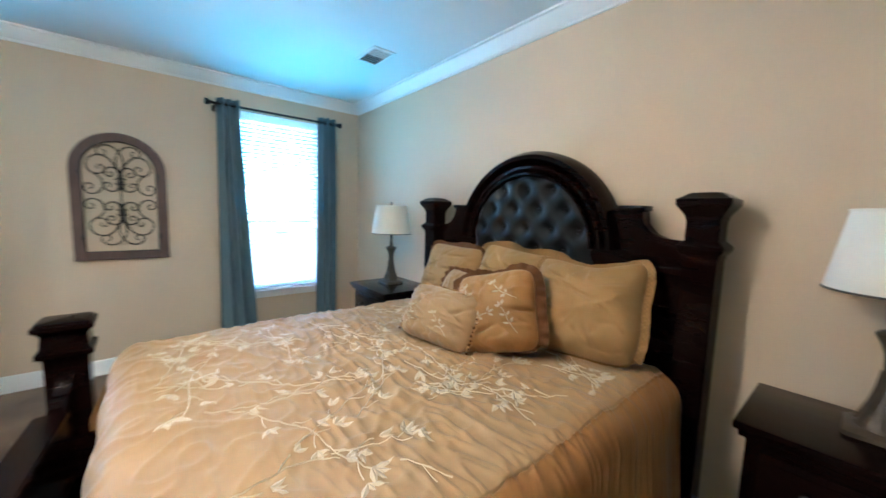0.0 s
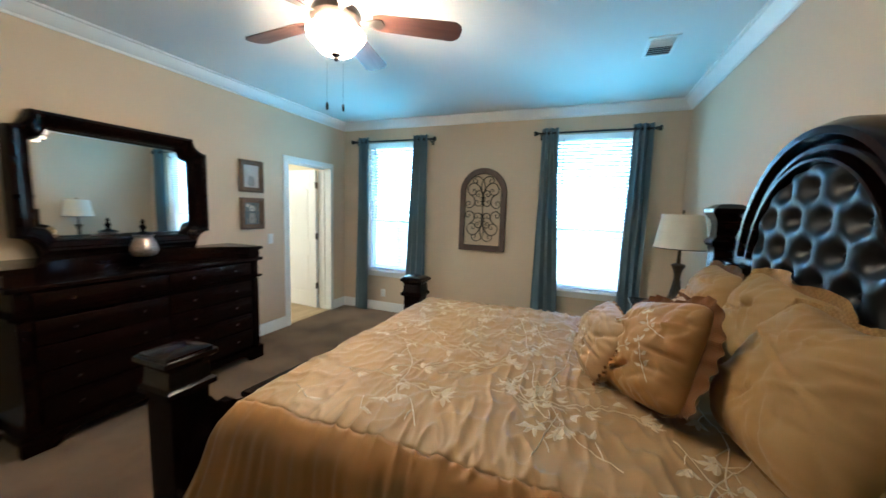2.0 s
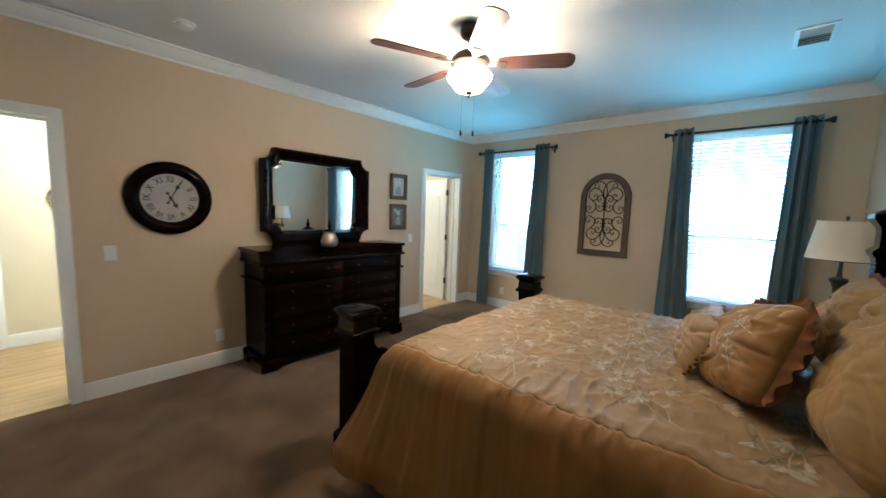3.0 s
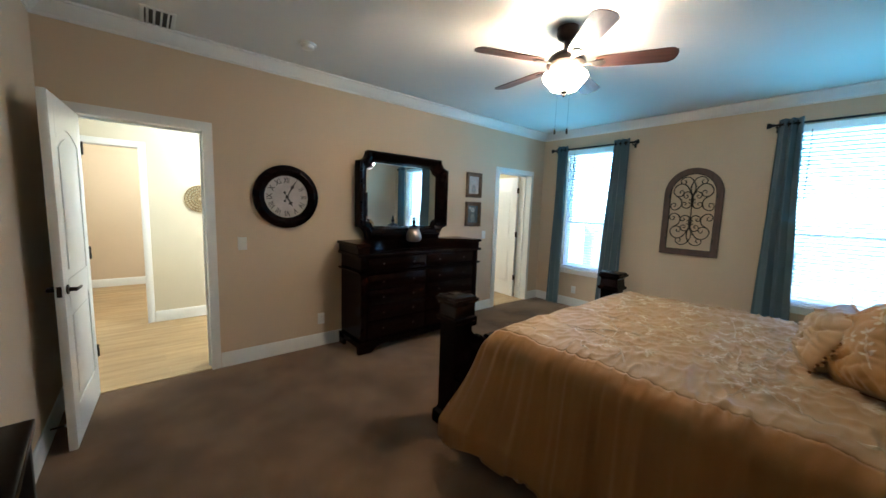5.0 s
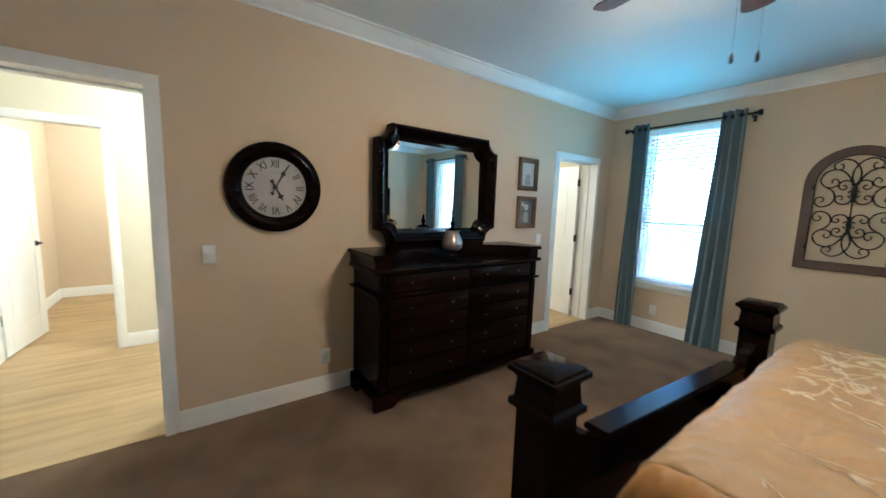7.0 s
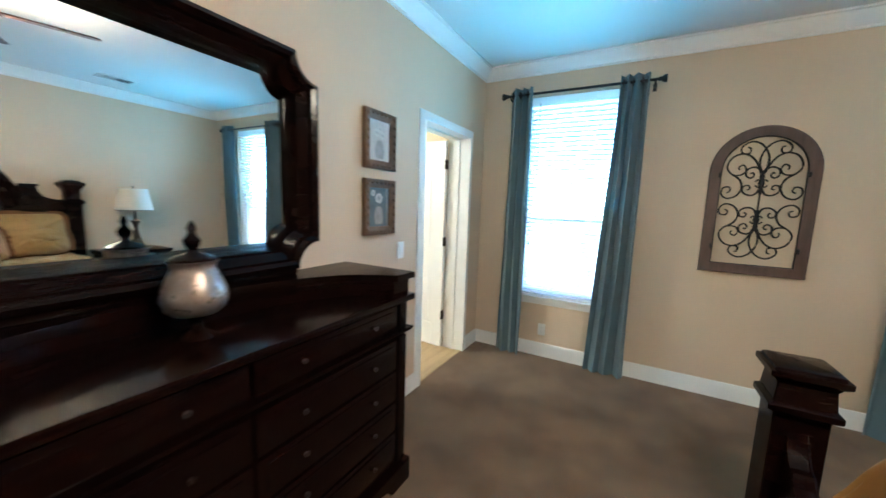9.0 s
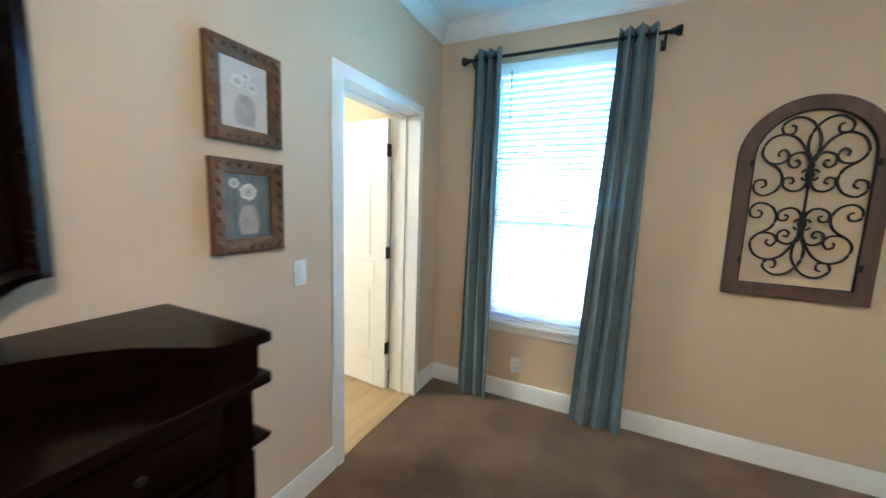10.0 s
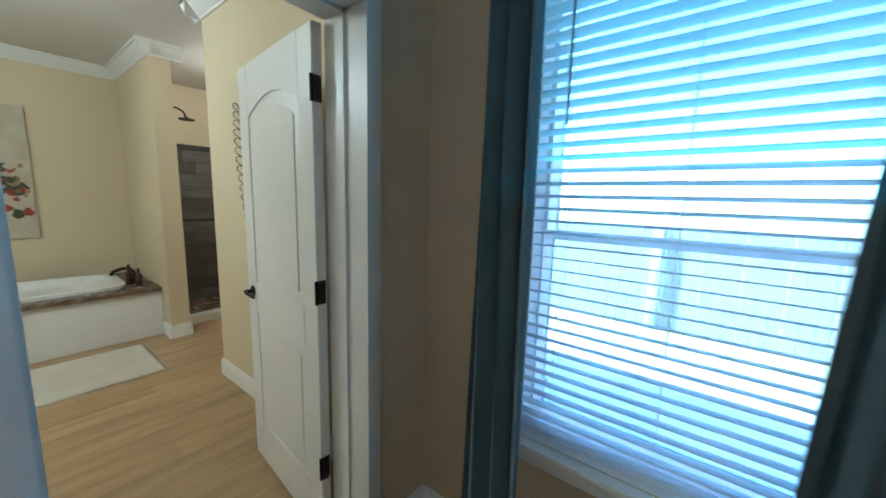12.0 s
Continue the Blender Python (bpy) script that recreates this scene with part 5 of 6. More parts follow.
def iron_arch(x, y, z):
    """Arched wooden frame with a mirrored pattern of iron scrolls."""
    root = thing("wall_decor", "arched brown wood wall plaque filled with black iron scrollwork", "wall decor", (x, y, z))
    w, hs, rise, b = 0.308, 0.755, 0.312, 0.068
    n = 28

    def out(k):
        ww = w - k
        return [(-ww, k), (ww, k)] + [(ww * math.cos(math.pi * i / n), hs + (rise - k) * math.sin(math.pi * i / n)) for i in range(n + 1)]

    o, i_ = out(0.0), out(b)
    bm = bmesh.new()
    rings = []
    for pts, d in ((o, 0.0), (o, -0.024), ([(p[0] * 0.985, p[1] * 0.992 + 0.004) for p in o], -0.03), (i_, -0.026), (i_, 0.0)):
        rings.append([bm.verts.new((u, d, v)) for u, v in pts])
    m = len(o)
    for a, c in zip(rings, rings[1:] + rings[:1]):
        for j in range(m):
            k = (j + 1) % m
            bm.faces.new((a[j], a[k], c[k], c[j]))
    part("frame", bm, RUSTIC, root, "", 30)
    rim = out(b + 0.004)
    part("inner_rim", tube(bmesh.new(), [(u, -0.016, v) for u, v in rim], 0.005, 6, True), IRON, root)
    zc = 0.535
    for s in (-1, 1):
        for v in (-1, 1):
            k = 1.0 if v > 0 else 0.96
            place = lambda pts: [(s * u, -0.016, zc + v * q * k) for u, q in pts]
            curves = [
                [(0.0, 0.205), (0.022, 0.26), (0.018, 0.335), (-0.025, 0.405), (-0.085, 0.425), (-0.135, 0.388), (-0.126, 0.345), (-0.088, 0.345), (-0.084, 0.378), (-0.102, 0.386)],
                [(0.012, 0.205), (0.032, 0.262), (0.070, 0.318), (0.125, 0.342), (0.182, 0.315), (0.206, 0.248), (0.172, 0.195), (0.118, 0.192), (0.094, 0.228), (0.114, 0.262), (0.138, 0.246), (0.132, 0.226)],
                [(0.008, 0.20), (0.022, 0.232), (0.052, 0.246), (0.088, 0.228), (0.092, 0.188), (0.066, 0.168), (0.046, 0.186), (0.056, 0.206), (0.068, 0.200)],
                [(0.172, 0.195), (0.126, 0.158), (0.108, 0.100), (0.132, 0.042), (0.185, 0.020), (0.222, 0.050), (0.218, 0.096), (0.182, 0.104), (0.172, 0.074), (0.192, 0.062)],
                [(0.010, 0.080), (0.030, 0.052), (0.066, 0.046), (0.100, 0.070), (0.100, 0.108), (0.072, 0.116), (0.060, 0.094), (0.076, 0.084)],
            ]
            curves = [smooth_path(c) for c in curves]
            for c in curves:
                part("scroll", tube(bmesh.new(), place(c), 0.0068, 6, False, 0.8), IRON, root)
    for v in (0.665, 0.405):
        bm = lathe([(0.0, -0.075), (0.010, -0.07), (0.016, -0.05), (0.012, -0.028), (0.020, 0.0), (0.012, 0.028), (0.016, 0.05), (0.010, 0.07), (0.0, 0.075)], 12, (0, -0.016, v))
        for s in (-1, 1):
            for q in (-0.022, 0.022):
                tube(bm, [(0, -0.016, v + q), (s * 0.022, -0.018, v + q * 1.2), (s * 0.034, -0.018, v + q * 0.6)], 0.006, 6)
        part("scroll_clasp", bm, IRON, root)
    part("spine", tube(bmesh.new(), [(0, -0.016, 0.33), (0, -0.016, 0.74)], 0.006, 6), IRON, root)
    for s in (-1, 1):
        for v in (0.19, 0.72):
            part("pin", lathe([(0.0, -0.014), (0.009, -0.012), (0.007, 0.0), (0.013, 0.006), (0.007, 0.012), (0.009, 0.022), (0.0, 0.026)], 10, (s * 0.246, -0.030, v)), IRON, root)
    return root


iron_arch(-0.028, YN - 0.001, 1.002)

CLOCK_FACE = mat("aged_clock_face", (0.47, 0.435, 0.415), 0.6, vary=0.18, big=9, fine=60, bump=0.03)
INK = plain("black_ink", (0.025, 0.02, 0.02), 0.6)


def lettering(text, size):
    cu = bpy.data.curves.new("numeral", "FONT")
    cu.body, cu.size, cu.align_x, cu.align_y, cu.extrude = text, size, "CENTER", "CENTER", 0.0006
    cu.offset = 0.0004
    ob = bpy.data.objects.new("numeral", cu)
    me = bpy.data.meshes.new_from_object(ob)
    bpy.data.objects.remove(ob)
    bpy.data.curves.remove(cu)
    return me


def wall_clock(y, z):
    """Faces +x; built round the x axis, u to the viewer's right (+y), v up."""
    root = thing("wall_clock", "round wall clock with wide espresso rim and roman numerals", "clock", (XW, y, z))
    bm = lathe([(0.292, 0.001), (0.297, 0.012), (0.292, 0.030), (0.270, 0.046), (0.245, 0.050), (0.228, 0.040), (0.212, 0.036), (0.200, 0.022), (0.196, 0.012), (0.196, 0.001)], 64)
    bm.faces.ensure_lookup_table()
    big = [f for f in bm.faces if len(f.verts) > 20]
    bmesh.ops.delete(bm, geom=big, context="FACES_ONLY")
    turn = Matrix.Rotation(radians(90), 4, "Y")
    bmesh.ops.transform(bm, matrix=turn, verts=bm.verts[:])
    part("rim", bm, ESPRESSO, root, "wide dark espresso rim")
    bm = lathe([(0.197, 0.001), (0.197, 0.010)], 48)
    bmesh.ops.transform(bm, matrix=turn, verts=bm.verts[:])
    face = part("clock_face", bm, CLOCK_FACE, root, "aged off-white dial")
    for k, txt in enumerate(("XII", "I", "II", "III", "IV", "V", "VI", "VII", "VIII", "IX", "X", "XI")):
        a = radians(90 - 30 * k)
        me = lettering(txt, 0.056)
        me.materials.append(INK)
        o = new("numeral", me)
        o.parent = face
        r = 0.152
        o.matrix_basis = Matrix.Translation((0.0112, r * math.cos(a), r * math.sin(a))) @ Matrix(((0, 0, 1, 0), (1, 0, 0, 0), (0, 1, 0, 0), (0, 0, 0, 1))) @ Matrix.Rotation(radians(-30 * k), 4, "Z") @ Matrix.Diagonal((1.05 if len(txt) < 3 else 0.8, 1.3, 1, 1))
    for deg, ln, wd, x in ((28, 0.165, 0.013, 0.019), (152, 0.105, 0.018, 0.016)):
        c = radians(90 - deg)
        pts = [(-0.055, -0.010), (-0.040, -0.012), (-0.032, -0.003), (ln * 0.52, -wd * 0.45), (ln * 0.62, -wd * 1.3), (ln * 0.75, -wd * 0.35), (ln, 0.0), (ln * 0.75, wd * 0.35), (ln * 0.62, wd * 1.3), (ln * 0.52, wd * 0.45), (-0.032, 0.003), (-0.040, 0.012), (-0.055, 0.010)]
        bm = prism(pts, lambda u, v, w, q=x: (q + w, u * math.cos(c) - v * math.sin(c), u * math.sin(c) + v * math.cos(c)), 0.002)
        part("pointer", bm, INK, root, "black clock pointer")
    bm = lathe([(0.014, 0.010), (0.014, 0.022), (0.0, 0.025)], 16)
    bmesh.ops.transform(bm, matrix=turn, verts=bm.verts[:])
    part("hub", bm, INK, root)
    return root


wall_clock(0.205, 1.54)

CARVED = mat("carved_antique_gold_brown", (0.17, 0.088, 0.036), 0.5, 0.2, vary=0.4, big=30, fine=110, bump=0.5, depth=0.003, second=(0.075, 0.038, 0.016))
PRINT_A = mat("faded_grey_flower_print", (0.52, 0.50, 0.48), 0.7, vary=0.25, big=11, fine=60, bump=0.0, second=(0.40, 0.39, 0.39))
PRINT_B = mat("blue_grey_flower_print", (0.15, 0.19, 0.21), 0.7, vary=0.3, big=11, fine=60, bump=0.0, second=(0.06, 0.075, 0.085))
PETAL = mat("pale_printed_petal", (0.62, 0.62, 0.60), 0.7, vary=0.15, big=30, fine=90, bump=0.0)
PETAL_IN = mat("shaded_printed_petal", (0.45, 0.46, 0.46), 0.7, vary=0.2, big=40, fine=90, bump=0.0)
STEM = mat("dim_printed_stem", (0.33, 0.33, 0.32), 0.7, vary=0.2, big=30, fine=90, bump=0.0)
PANE = glass_mat("picture_glass")


def picture(y0, y1, z0, z1, pr, label, petals):
    root = thing("picture_frame", label, "picture", (XW + 0.001, 0, 0), group="pair of framed prints")
    b = 0.052
    path = [(0, y0, z0), (0, y1, z0), (0, y1, z1), (0, y0, z1)]
    dirs = [(0, 1, 1), (0, -1, 1), (0, -1, -1), (0, 1, -1)]
    prof = [(0, 0), (0, 0.026), (0.008, 0.032), (0.020, 0.030), (0.030, 0.022), (0.042, 0.020), (b, 0.014), (b, 0)]
    frame_mesh = part("frame", sweep(path, prof, lambda i: (dirs[i], (1, 0, 0)), None, True), CARVED, root, "", 30)
    for q in range(4):
        a, c = Vector(path[q]), Vector(path[(q + 1) % 4])
        d = Vector(dirs[q]) * 0.5 + Vector(dirs[(q + 1) % 4]) * 0.5
        cnt = 7
        for k in range(cnt):
            p = a.lerp(c, (k + 0.7) / (cnt + 0.4)) + d * 0.020
            along = (c - a).normalized()
            bm = lathe([(0.0, -0.014), (0.006, -0.010), (0.0085, 0.0), (0.006, 0.010), (0.0, 0.014)], 8)
            m = Matrix.Translation(p + Vector((0.031, 0, 0))) @ (along + d * 0.6).to_track_quat("Z", "X").to_matrix().to_4x4()
            bmesh.ops.transform(bm, matrix=m, verts=bm.verts[:])
            part("carved_leaf", bm, CARVED, frame_mesh)
    sheet = part("print", boxes((0.004, y0 + b - 0.004, z0 + b - 0.004, 0.007, y1 - b + 0.004, z1 - b + 0.004)), pr, root, "flower print", 0)
    yc, zc = (y0 + y1) / 2, (z0 + z1) / 2
    for u, v, r in petals:
        for ring, tone in ((1.0, PETAL), (0.62, PETAL_IN), (0.26, STEM)):
            pts = [(r * ring * (1 + 0.10 * math.sin(7 * t + u * 90)) * math.cos(t), r * ring * (0.9 + 0.08 * math.cos(5 * t)) * math.sin(t)) for t in [2 * math.pi * i / 26 for i in range(26)]]
            lift = 0.0072 + 0.0006 * (1.0 - ring)
            part("printed_bloom", prism(pts, lambda p, q, w: (lift + w * 0.3, yc + u + p, zc + v + q), 0.001, None), tone, sheet)
    bm = prism([(-0.034, -0.105), (0.034, -0.105), (0.044, -0.06), (0.036, -0.02), (0.020, 0.004), (-0.020, 0.004), (-0.036, -0.02), (-0.044, -0.06)], lambda p, q, w: (0.0071 + w * 0.2, yc + p, zc + q), 0.0005)
    part("printed_vase", bm, STEM, sheet)
    part("glazing", boxes((0.0095, y0 + b - 0.004, z0 + b - 0.004, 0.0115, y1 - b + 0.004, z1 - b + 0.004)), PANE, root, "picture glass", 0).visible_shadow = False
    return root


picture(2.545, 2.835, 1.645, 1.985, PRINT_A, "antique gold-brown carved frame with faded grey flower print", ((-0.028, 0.045, 0.024), (0.030, 0.035, 0.022), (0.004, 0.068, 0.020)))
picture(2.545, 2.835, 1.245, 1.585, PRINT_B, "antique gold-brown carved frame with blue-grey flower print", ((0.0, 0.055, 0.034), (-0.055, 0.085, 0.02)))

PLATE = plain("white_plastic", (0.78, 0.77, 0.73), 0.35)


def wall_plate(kind, place, facing):
    """A switch or outlet plate; facing is the turn about z of a plate that looks along +x."""
    root = thing("light_switch" if kind == "switch" else "wall_outlet", "white rocker light switch plate on beige wall" if kind == "switch" else "white duplex outlet plate low on beige wall",
                 "switch" if kind == "switch" else "outlet", place, facing, "wall plates")
    part("plate", boxes((0, -0.036, -0.058, 0.006, 0.036, 0.058), bevel=0.003), PLATE, root)
    if kind == "switch":
        part("rocker", boxes((0.006, -0.017, -0.033, 0.0085, 0.017, 0.033), bevel=0.001), PLATE, root)
    else:
        for z in (-0.02, 0.02):
            socket = part("socket", boxes((0.006, -0.016, z - 0.014, 0.008, 0.016, z + 0.014), bevel=0.001), PLATE, root)
            for y in (-0.006, 0.006):
                part("slot", boxes((0.0080, y - 0.001, z - 0.003, 0.0084, y + 0.001, z + 0.006)), INK, socket)
    return root


wall_plate("switch", (XW, -0.18, 1.108), 0)
wall_plate("switch", (XW, 2.934, 1.12), 0)
wall_plate("outlet", (XW, 0.53, 0.29), 0)
wall_plate("outlet", (-1.503, YN, 0.267), -90)


def ceiling_vent(x, y, wx, wy, label):
    root = thing("ceiling_vent", label, "vent", (x, y, H))
    part("frame", boxes((-wx, -wy, -0.008, wx, -wy + 0.025, 0), (-wx, wy - 0.025, -0.008, wx, wy, 0), (-wx, -wy + 0.025, -0.008, -wx + 0.025, wy - 0.025, 0), (wx - 0.025, -wy + 0.025, -0.008, wx, wy - 0.025, 0), bevel=0.002), PLATE, root)
    # black sheet in place of the shade in the duct behind the louvres
    part("duct_shade_sheet", boxes((-wx + 0.024, -wy + 0.024, -0.002, wx - 0.024, wy - 0.024, -0.0005)), INK, root)
    n = max(4, int(2 * (wy - 0.025) / 0.034))
    for i in range(n):
        u = -wy + 0.025 + (2 * wy - 0.05) * (i + 0.5) / n
        lean = 1 if i < n / 2 else -1
        part("louvre", prism([(u - lean * 0.008, -0.003), (u + lean * 0.004, -0.012), (u + lean * 0.006, -0.011), (u - lean * 0.006, -0.002)], lambda p, q, w: (-wx + 0.025 + w, p, q), 2 * wx - 0.05), PLATE, root, "", 0)
    return root


ceiling_vent(1.625, 2.905, 0.10, 0.165, "white ceiling supply register with dark louvre gaps")
ceiling_vent(-2.0, -0.70, 0.19, 0.10, "dark slotted return vent in the ceiling near the door")
smoke = thing("smoke_detector", "round white plastic smoke detector on ceiling", "smoke detector", (-1.63, 0.22, H))
part("base", lathe([(0.0, -0.012), (0.062, -0.012), (0.066, -0.006), (0.066, 0.0)], 28), PLATE, smoke)
part("cap", lathe([(0.0, -0.042), (0.03, -0.040), (0.048, -0.033), (0.052, -0.0125), (0.0, -0.0122)], 28), PLATE, smoke)


# ---- urn on the dresser ----
MERCURY = mat("mercury_glass", (0.46, 0.39, 0.34), 0.32, 0.7, vary=0.4, big=22, fine=120, bump=0.25, depth=0.003, second=(0.22, 0.15, 0.115))
urn = thing("lidded_urn", "mercury glass apothecary urn with dark pointed lid on a dark foot", "urn", (-1.94, 1.51, 1.0075))
part("foot", lathe([(0.0, 0.0), (0.050, 0.0), (0.052, 0.008), (0.040, 0.018), (0.020, 0.032), (0.016, 0.055), (0.026, 0.072), (0.040, 0.082), (0.0, 0.083)], 26), ESPRESSO, urn)
part("bowl", lathe([(0.030, 0.082), (0.062, 0.086), (0.080, 0.102), (0.089, 0.128), (0.089, 0.148), (0.080, 0.178), (0.066, 0.208), (0.058, 0.226), (0.060, 0.238), (0.067, 0.248), (0.0, 0.249)], 32), MERCURY, urn, "crackled mercury glass bowl")
part("lid", lathe([(0.062, 0.2495), (0.062, 0.255), (0.046, 0.264), (0.020, 0.272), (0.012, 0.282), (0.020, 0.296), (0.023, 0.310), (0.013, 0.324), (0.009, 0.334), (0.013, 0.345), (0.009, 0.357), (0.0, 0.372)], 26), ESPRESSO, urn, "dark turned lid with pointed finial")


# ---- console table by the south wall ----
def console():
    root = thing("console_table", "narrow dark wood console table with black iron scroll ends", "console table", (0, 0, 0))
    y0, y1, x0, x1, z = YS + 0.02, -1.124, -0.25, 0.80, 0.78
    root.matrix_basis = pose(x0, y1, 0, 0, 0, 5) @ pose(-x0, -y1, 0)
    part("tabletop", boxes((x0, y0, z - 0.03, x1, y1, z), bevel=0.005), ESPRESSO, root)
    for x in (x0 + 0.03, x1 - 0.03):
        for y in (y0 + 0.03, y1 - 0.03):
            part("leg", boxes((x - 0.018, y - 0.018, 0, x + 0.018, y + 0.018, z - 0.03), bevel=0.003), IRON, root)
        part("crossbar", boxes((x - 0.008, y0 + 0.049, 0.05, x + 0.008, y1 - 0.049, 0.065)), IRON, root)
        for s in (-1, 1):
            yc = (y0 + y1) / 2
            for v, r in ((0.17, 0.042), (0.34, 0.038), (0.50, 0.042), (0.66, 0.036)):
                c = spiral(yc + s * (r + 0.005), v, r, radians(180) if s > 0 else 0.0, s * 0.95)
                part("scroll", tube(bmesh.new(), [(x, u, q) for u, q in c], 0.005, 6), IRON, root)
        part("upright", tube(bmesh.new(), [(x, (y0 + y1) / 2, 0.06), (x, (y0 + y1) / 2, z - 0.032)], 0.006, 6), IRON, root)
    return root


console()
stop = thing("door_stop", "small spring door stop on the baseboard", "door stop", (-1.62, YS + 0.016, 0.09))
part("stem", tube(bmesh.new(), [(0, 0, 0), (0, 0.06, 0)], 0.005, 8), PEWTER, stop)
part("tip", tube(bmesh.new(), [(0, 0.061, 0), (0, 0.075, 0)], 0.008, 10), PLATE, stop)

# ---- hallway medallion ----
STRAW = mat("woven_gold_straw", (0.42, 0.31, 0.15), 0.6, 0.2, vary=0.4, big=40, fine=160, bump=0.4, second=(0.2, 0.14, 0.06))
medal = thing("wall_medallion", "round woven gold metal medallion on hallway wall", "wall decor", (HX + 0.002, -0.30, 1.50))
for k in range(5):
    r = 0.035 + 0.031 * k
    pts = [(0.014 + 0.008 * math.sin(9 * a + k), r * math.cos(a), r * math.sin(a)) for a in [2 * math.pi * i / 48 for i in range(48)]]
    part("ring", tube(bmesh.new(), pts, 0.0075, 6, True), STRAW, medal)
for k in range(28):
    a = 2 * math.pi * k / 28
    part("spoke", tube(bmesh.new(), [(0.010, 0.02 * math.cos(a), 0.02 * math.sin(a)), (0.022, 0.09 * math.cos(a + 0.15), 0.09 * math.sin(a + 0.15)), (0.010, 0.168 * math.cos(a + 0.3), 0.168 * math.sin(a + 0.3))], 0.005, 5), STRAW, medal)


# ---- bathroom ----
TUBWHITE = plain("white_acrylic", (0.80, 0.79, 0.76), 0.2)
DECK = mat("dark_granite", (0.10, 0.07, 0.05), 0.25, vary=0.5, big=14, fine=90, bump=0.03, second=(0.24, 0.17, 0.12))
tub = thing("bathtub", "white drop-in bathtub in a panelled surround with granite deck", "bathtub", (0, 0, 0))
part("surround", boxes((-6.65, 2.3, 0.0, -5.60, 4.195, 0.455)), TRIM, tub)
part("deck", boxes((-6.655, 2.28, 0.456, -5.57, 2.50, 0.495), (-6.655, 3.95, 0.456, -5.57, 4.196, 0.495), (-5.74, 2.50, 0.456, -5.57, 3.95, 0.495), (-6.655, 2.50, 0.456, -6.50, 3.95, 0.495), bevel=0.004), DECK, tub, "brown granite tub deck")
bm = bmesh.new()
rings = []
for k, (f, z) in enumerate(((1.0, 0.4955), (1.0, 0.525), (0.97, 0.535), (0.90, 0.530), (0.86, 0.50), (0.78, 0.472), (0.70, 0.462))):
    rings.append([bm.verts.new((-6.12 + 0.40 * f * math.copysign(abs(math.cos(a)) ** 0.35, math.cos(a)), 3.225 + 0.76 * f * math.copysign(abs(math.sin(a)) ** 0.3, math.sin(a)), z)) for a in [2 * math.pi * (i + 0.5) / 40 for i in range(40)]])
for a, b in zip(rings, rings[1:]):
    for i in range(40):
        bm.faces.new((a[i], a[(i + 1) % 40], b[(i + 1) % 40], b[i]))
bm.faces.new(rings[-1])
part("basin", bm, TUBWHITE, tub, "white acrylic basin")
bm = tube(bmesh.new(), [(-6.05, 4.08, 0.50), (-6.05, 4.08, 0.60), (-6.05, 4.05, 0.635), (-6.05, 3.99, 0.64), (-6.05, 3.92, 0.615), (-6.05, 3.90, 0.58)], 0.017, 10)
part("faucet", bm, BRONZE, tub, "dark bronze curved tub filler")
for x in (-6.22, -5.90):
    part("faucet_handle", lathe([(0.03, 0.496), (0.03, 0.506), (0.014, 0.52), (0.014, 0.55), (0.028, 0.56), (0.0, 0.565)], 16, (x, 4.08, 0)), BRONZE, tub)
BOTTLE = plain("dark_brown_glass", (0.05, 0.025, 0.018), 0.15)
for x, y, h in ((-5.92, 4.02, 0.20), (-5.80, 4.07, 0.17)):
    b = thing("bottle", "dark brown bath bottle on the tub deck", "bottle", (x, y, 0.496), group="bottles on the tub deck")
    part("body", lathe([(0.028, 0), (0.030, 0.004), (0.030, h * 0.6), (0.012, h * 0.75), (0.011, h * 0.88)], 18), BOTTLE, b)
    part("cap", lathe([(0.014, h * 0.88), (0.014, h), (0.0, h + 0.002)], 14), INK, b)

CANVAS = mat("abstract_canvas_pale", (0.60, 0.55, 0.42), 0.8, vary=0.3, big=5, fine=70, bump=0.3, second=(0.42, 0.36, 0.24))
RED = mat("red_paint_dab", (0.34, 0.06, 0.04), 0.7, vary=0.4, big=20, fine=80, bump=0.3)
OCHRE = mat("ochre_paint_dab", (0.36, 0.24, 0.11), 0.7, vary=0.4, big=20, fine=80, bump=0.3)
GREEN = mat("dark_green_paint_dab", (0.06, 0.08, 0.05), 0.7, vary=0.4, big=20, fine=80, bump=0.3)
art = thing("painting", "unframed canvas of red flowers and dark leaves above the tub", "painting", (0, 0, 0))
part("canvas", boxes((-6.658, 2.65, 0.95, -6.625, 3.50, 2.21), bevel=0.003), CANVAS, art)
rnd = random.Random(4)
for k in range(70):
    u, v, r = rnd.uniform(2.72, 3.45), rnd.gauss(1.45, 0.14), rnd.uniform(0.018, 0.05)
    pts = [(r * (1 + 0.25 * math.sin(4 * t + k)) * math.cos(t), r * (1 + 0.2 * math.cos(3 * t + k)) * math.sin(t)) for t in [2 * math.pi * i / 16 for i in range(16)]]
    part("paint_dab", prism(pts, lambda p, q, w: (-6.6248 + 0.00006 * k + w, u + p, v + q), 0.0008), (GREEN, RED, GREEN, CANVAS, OCHRE)[k % 5], art)

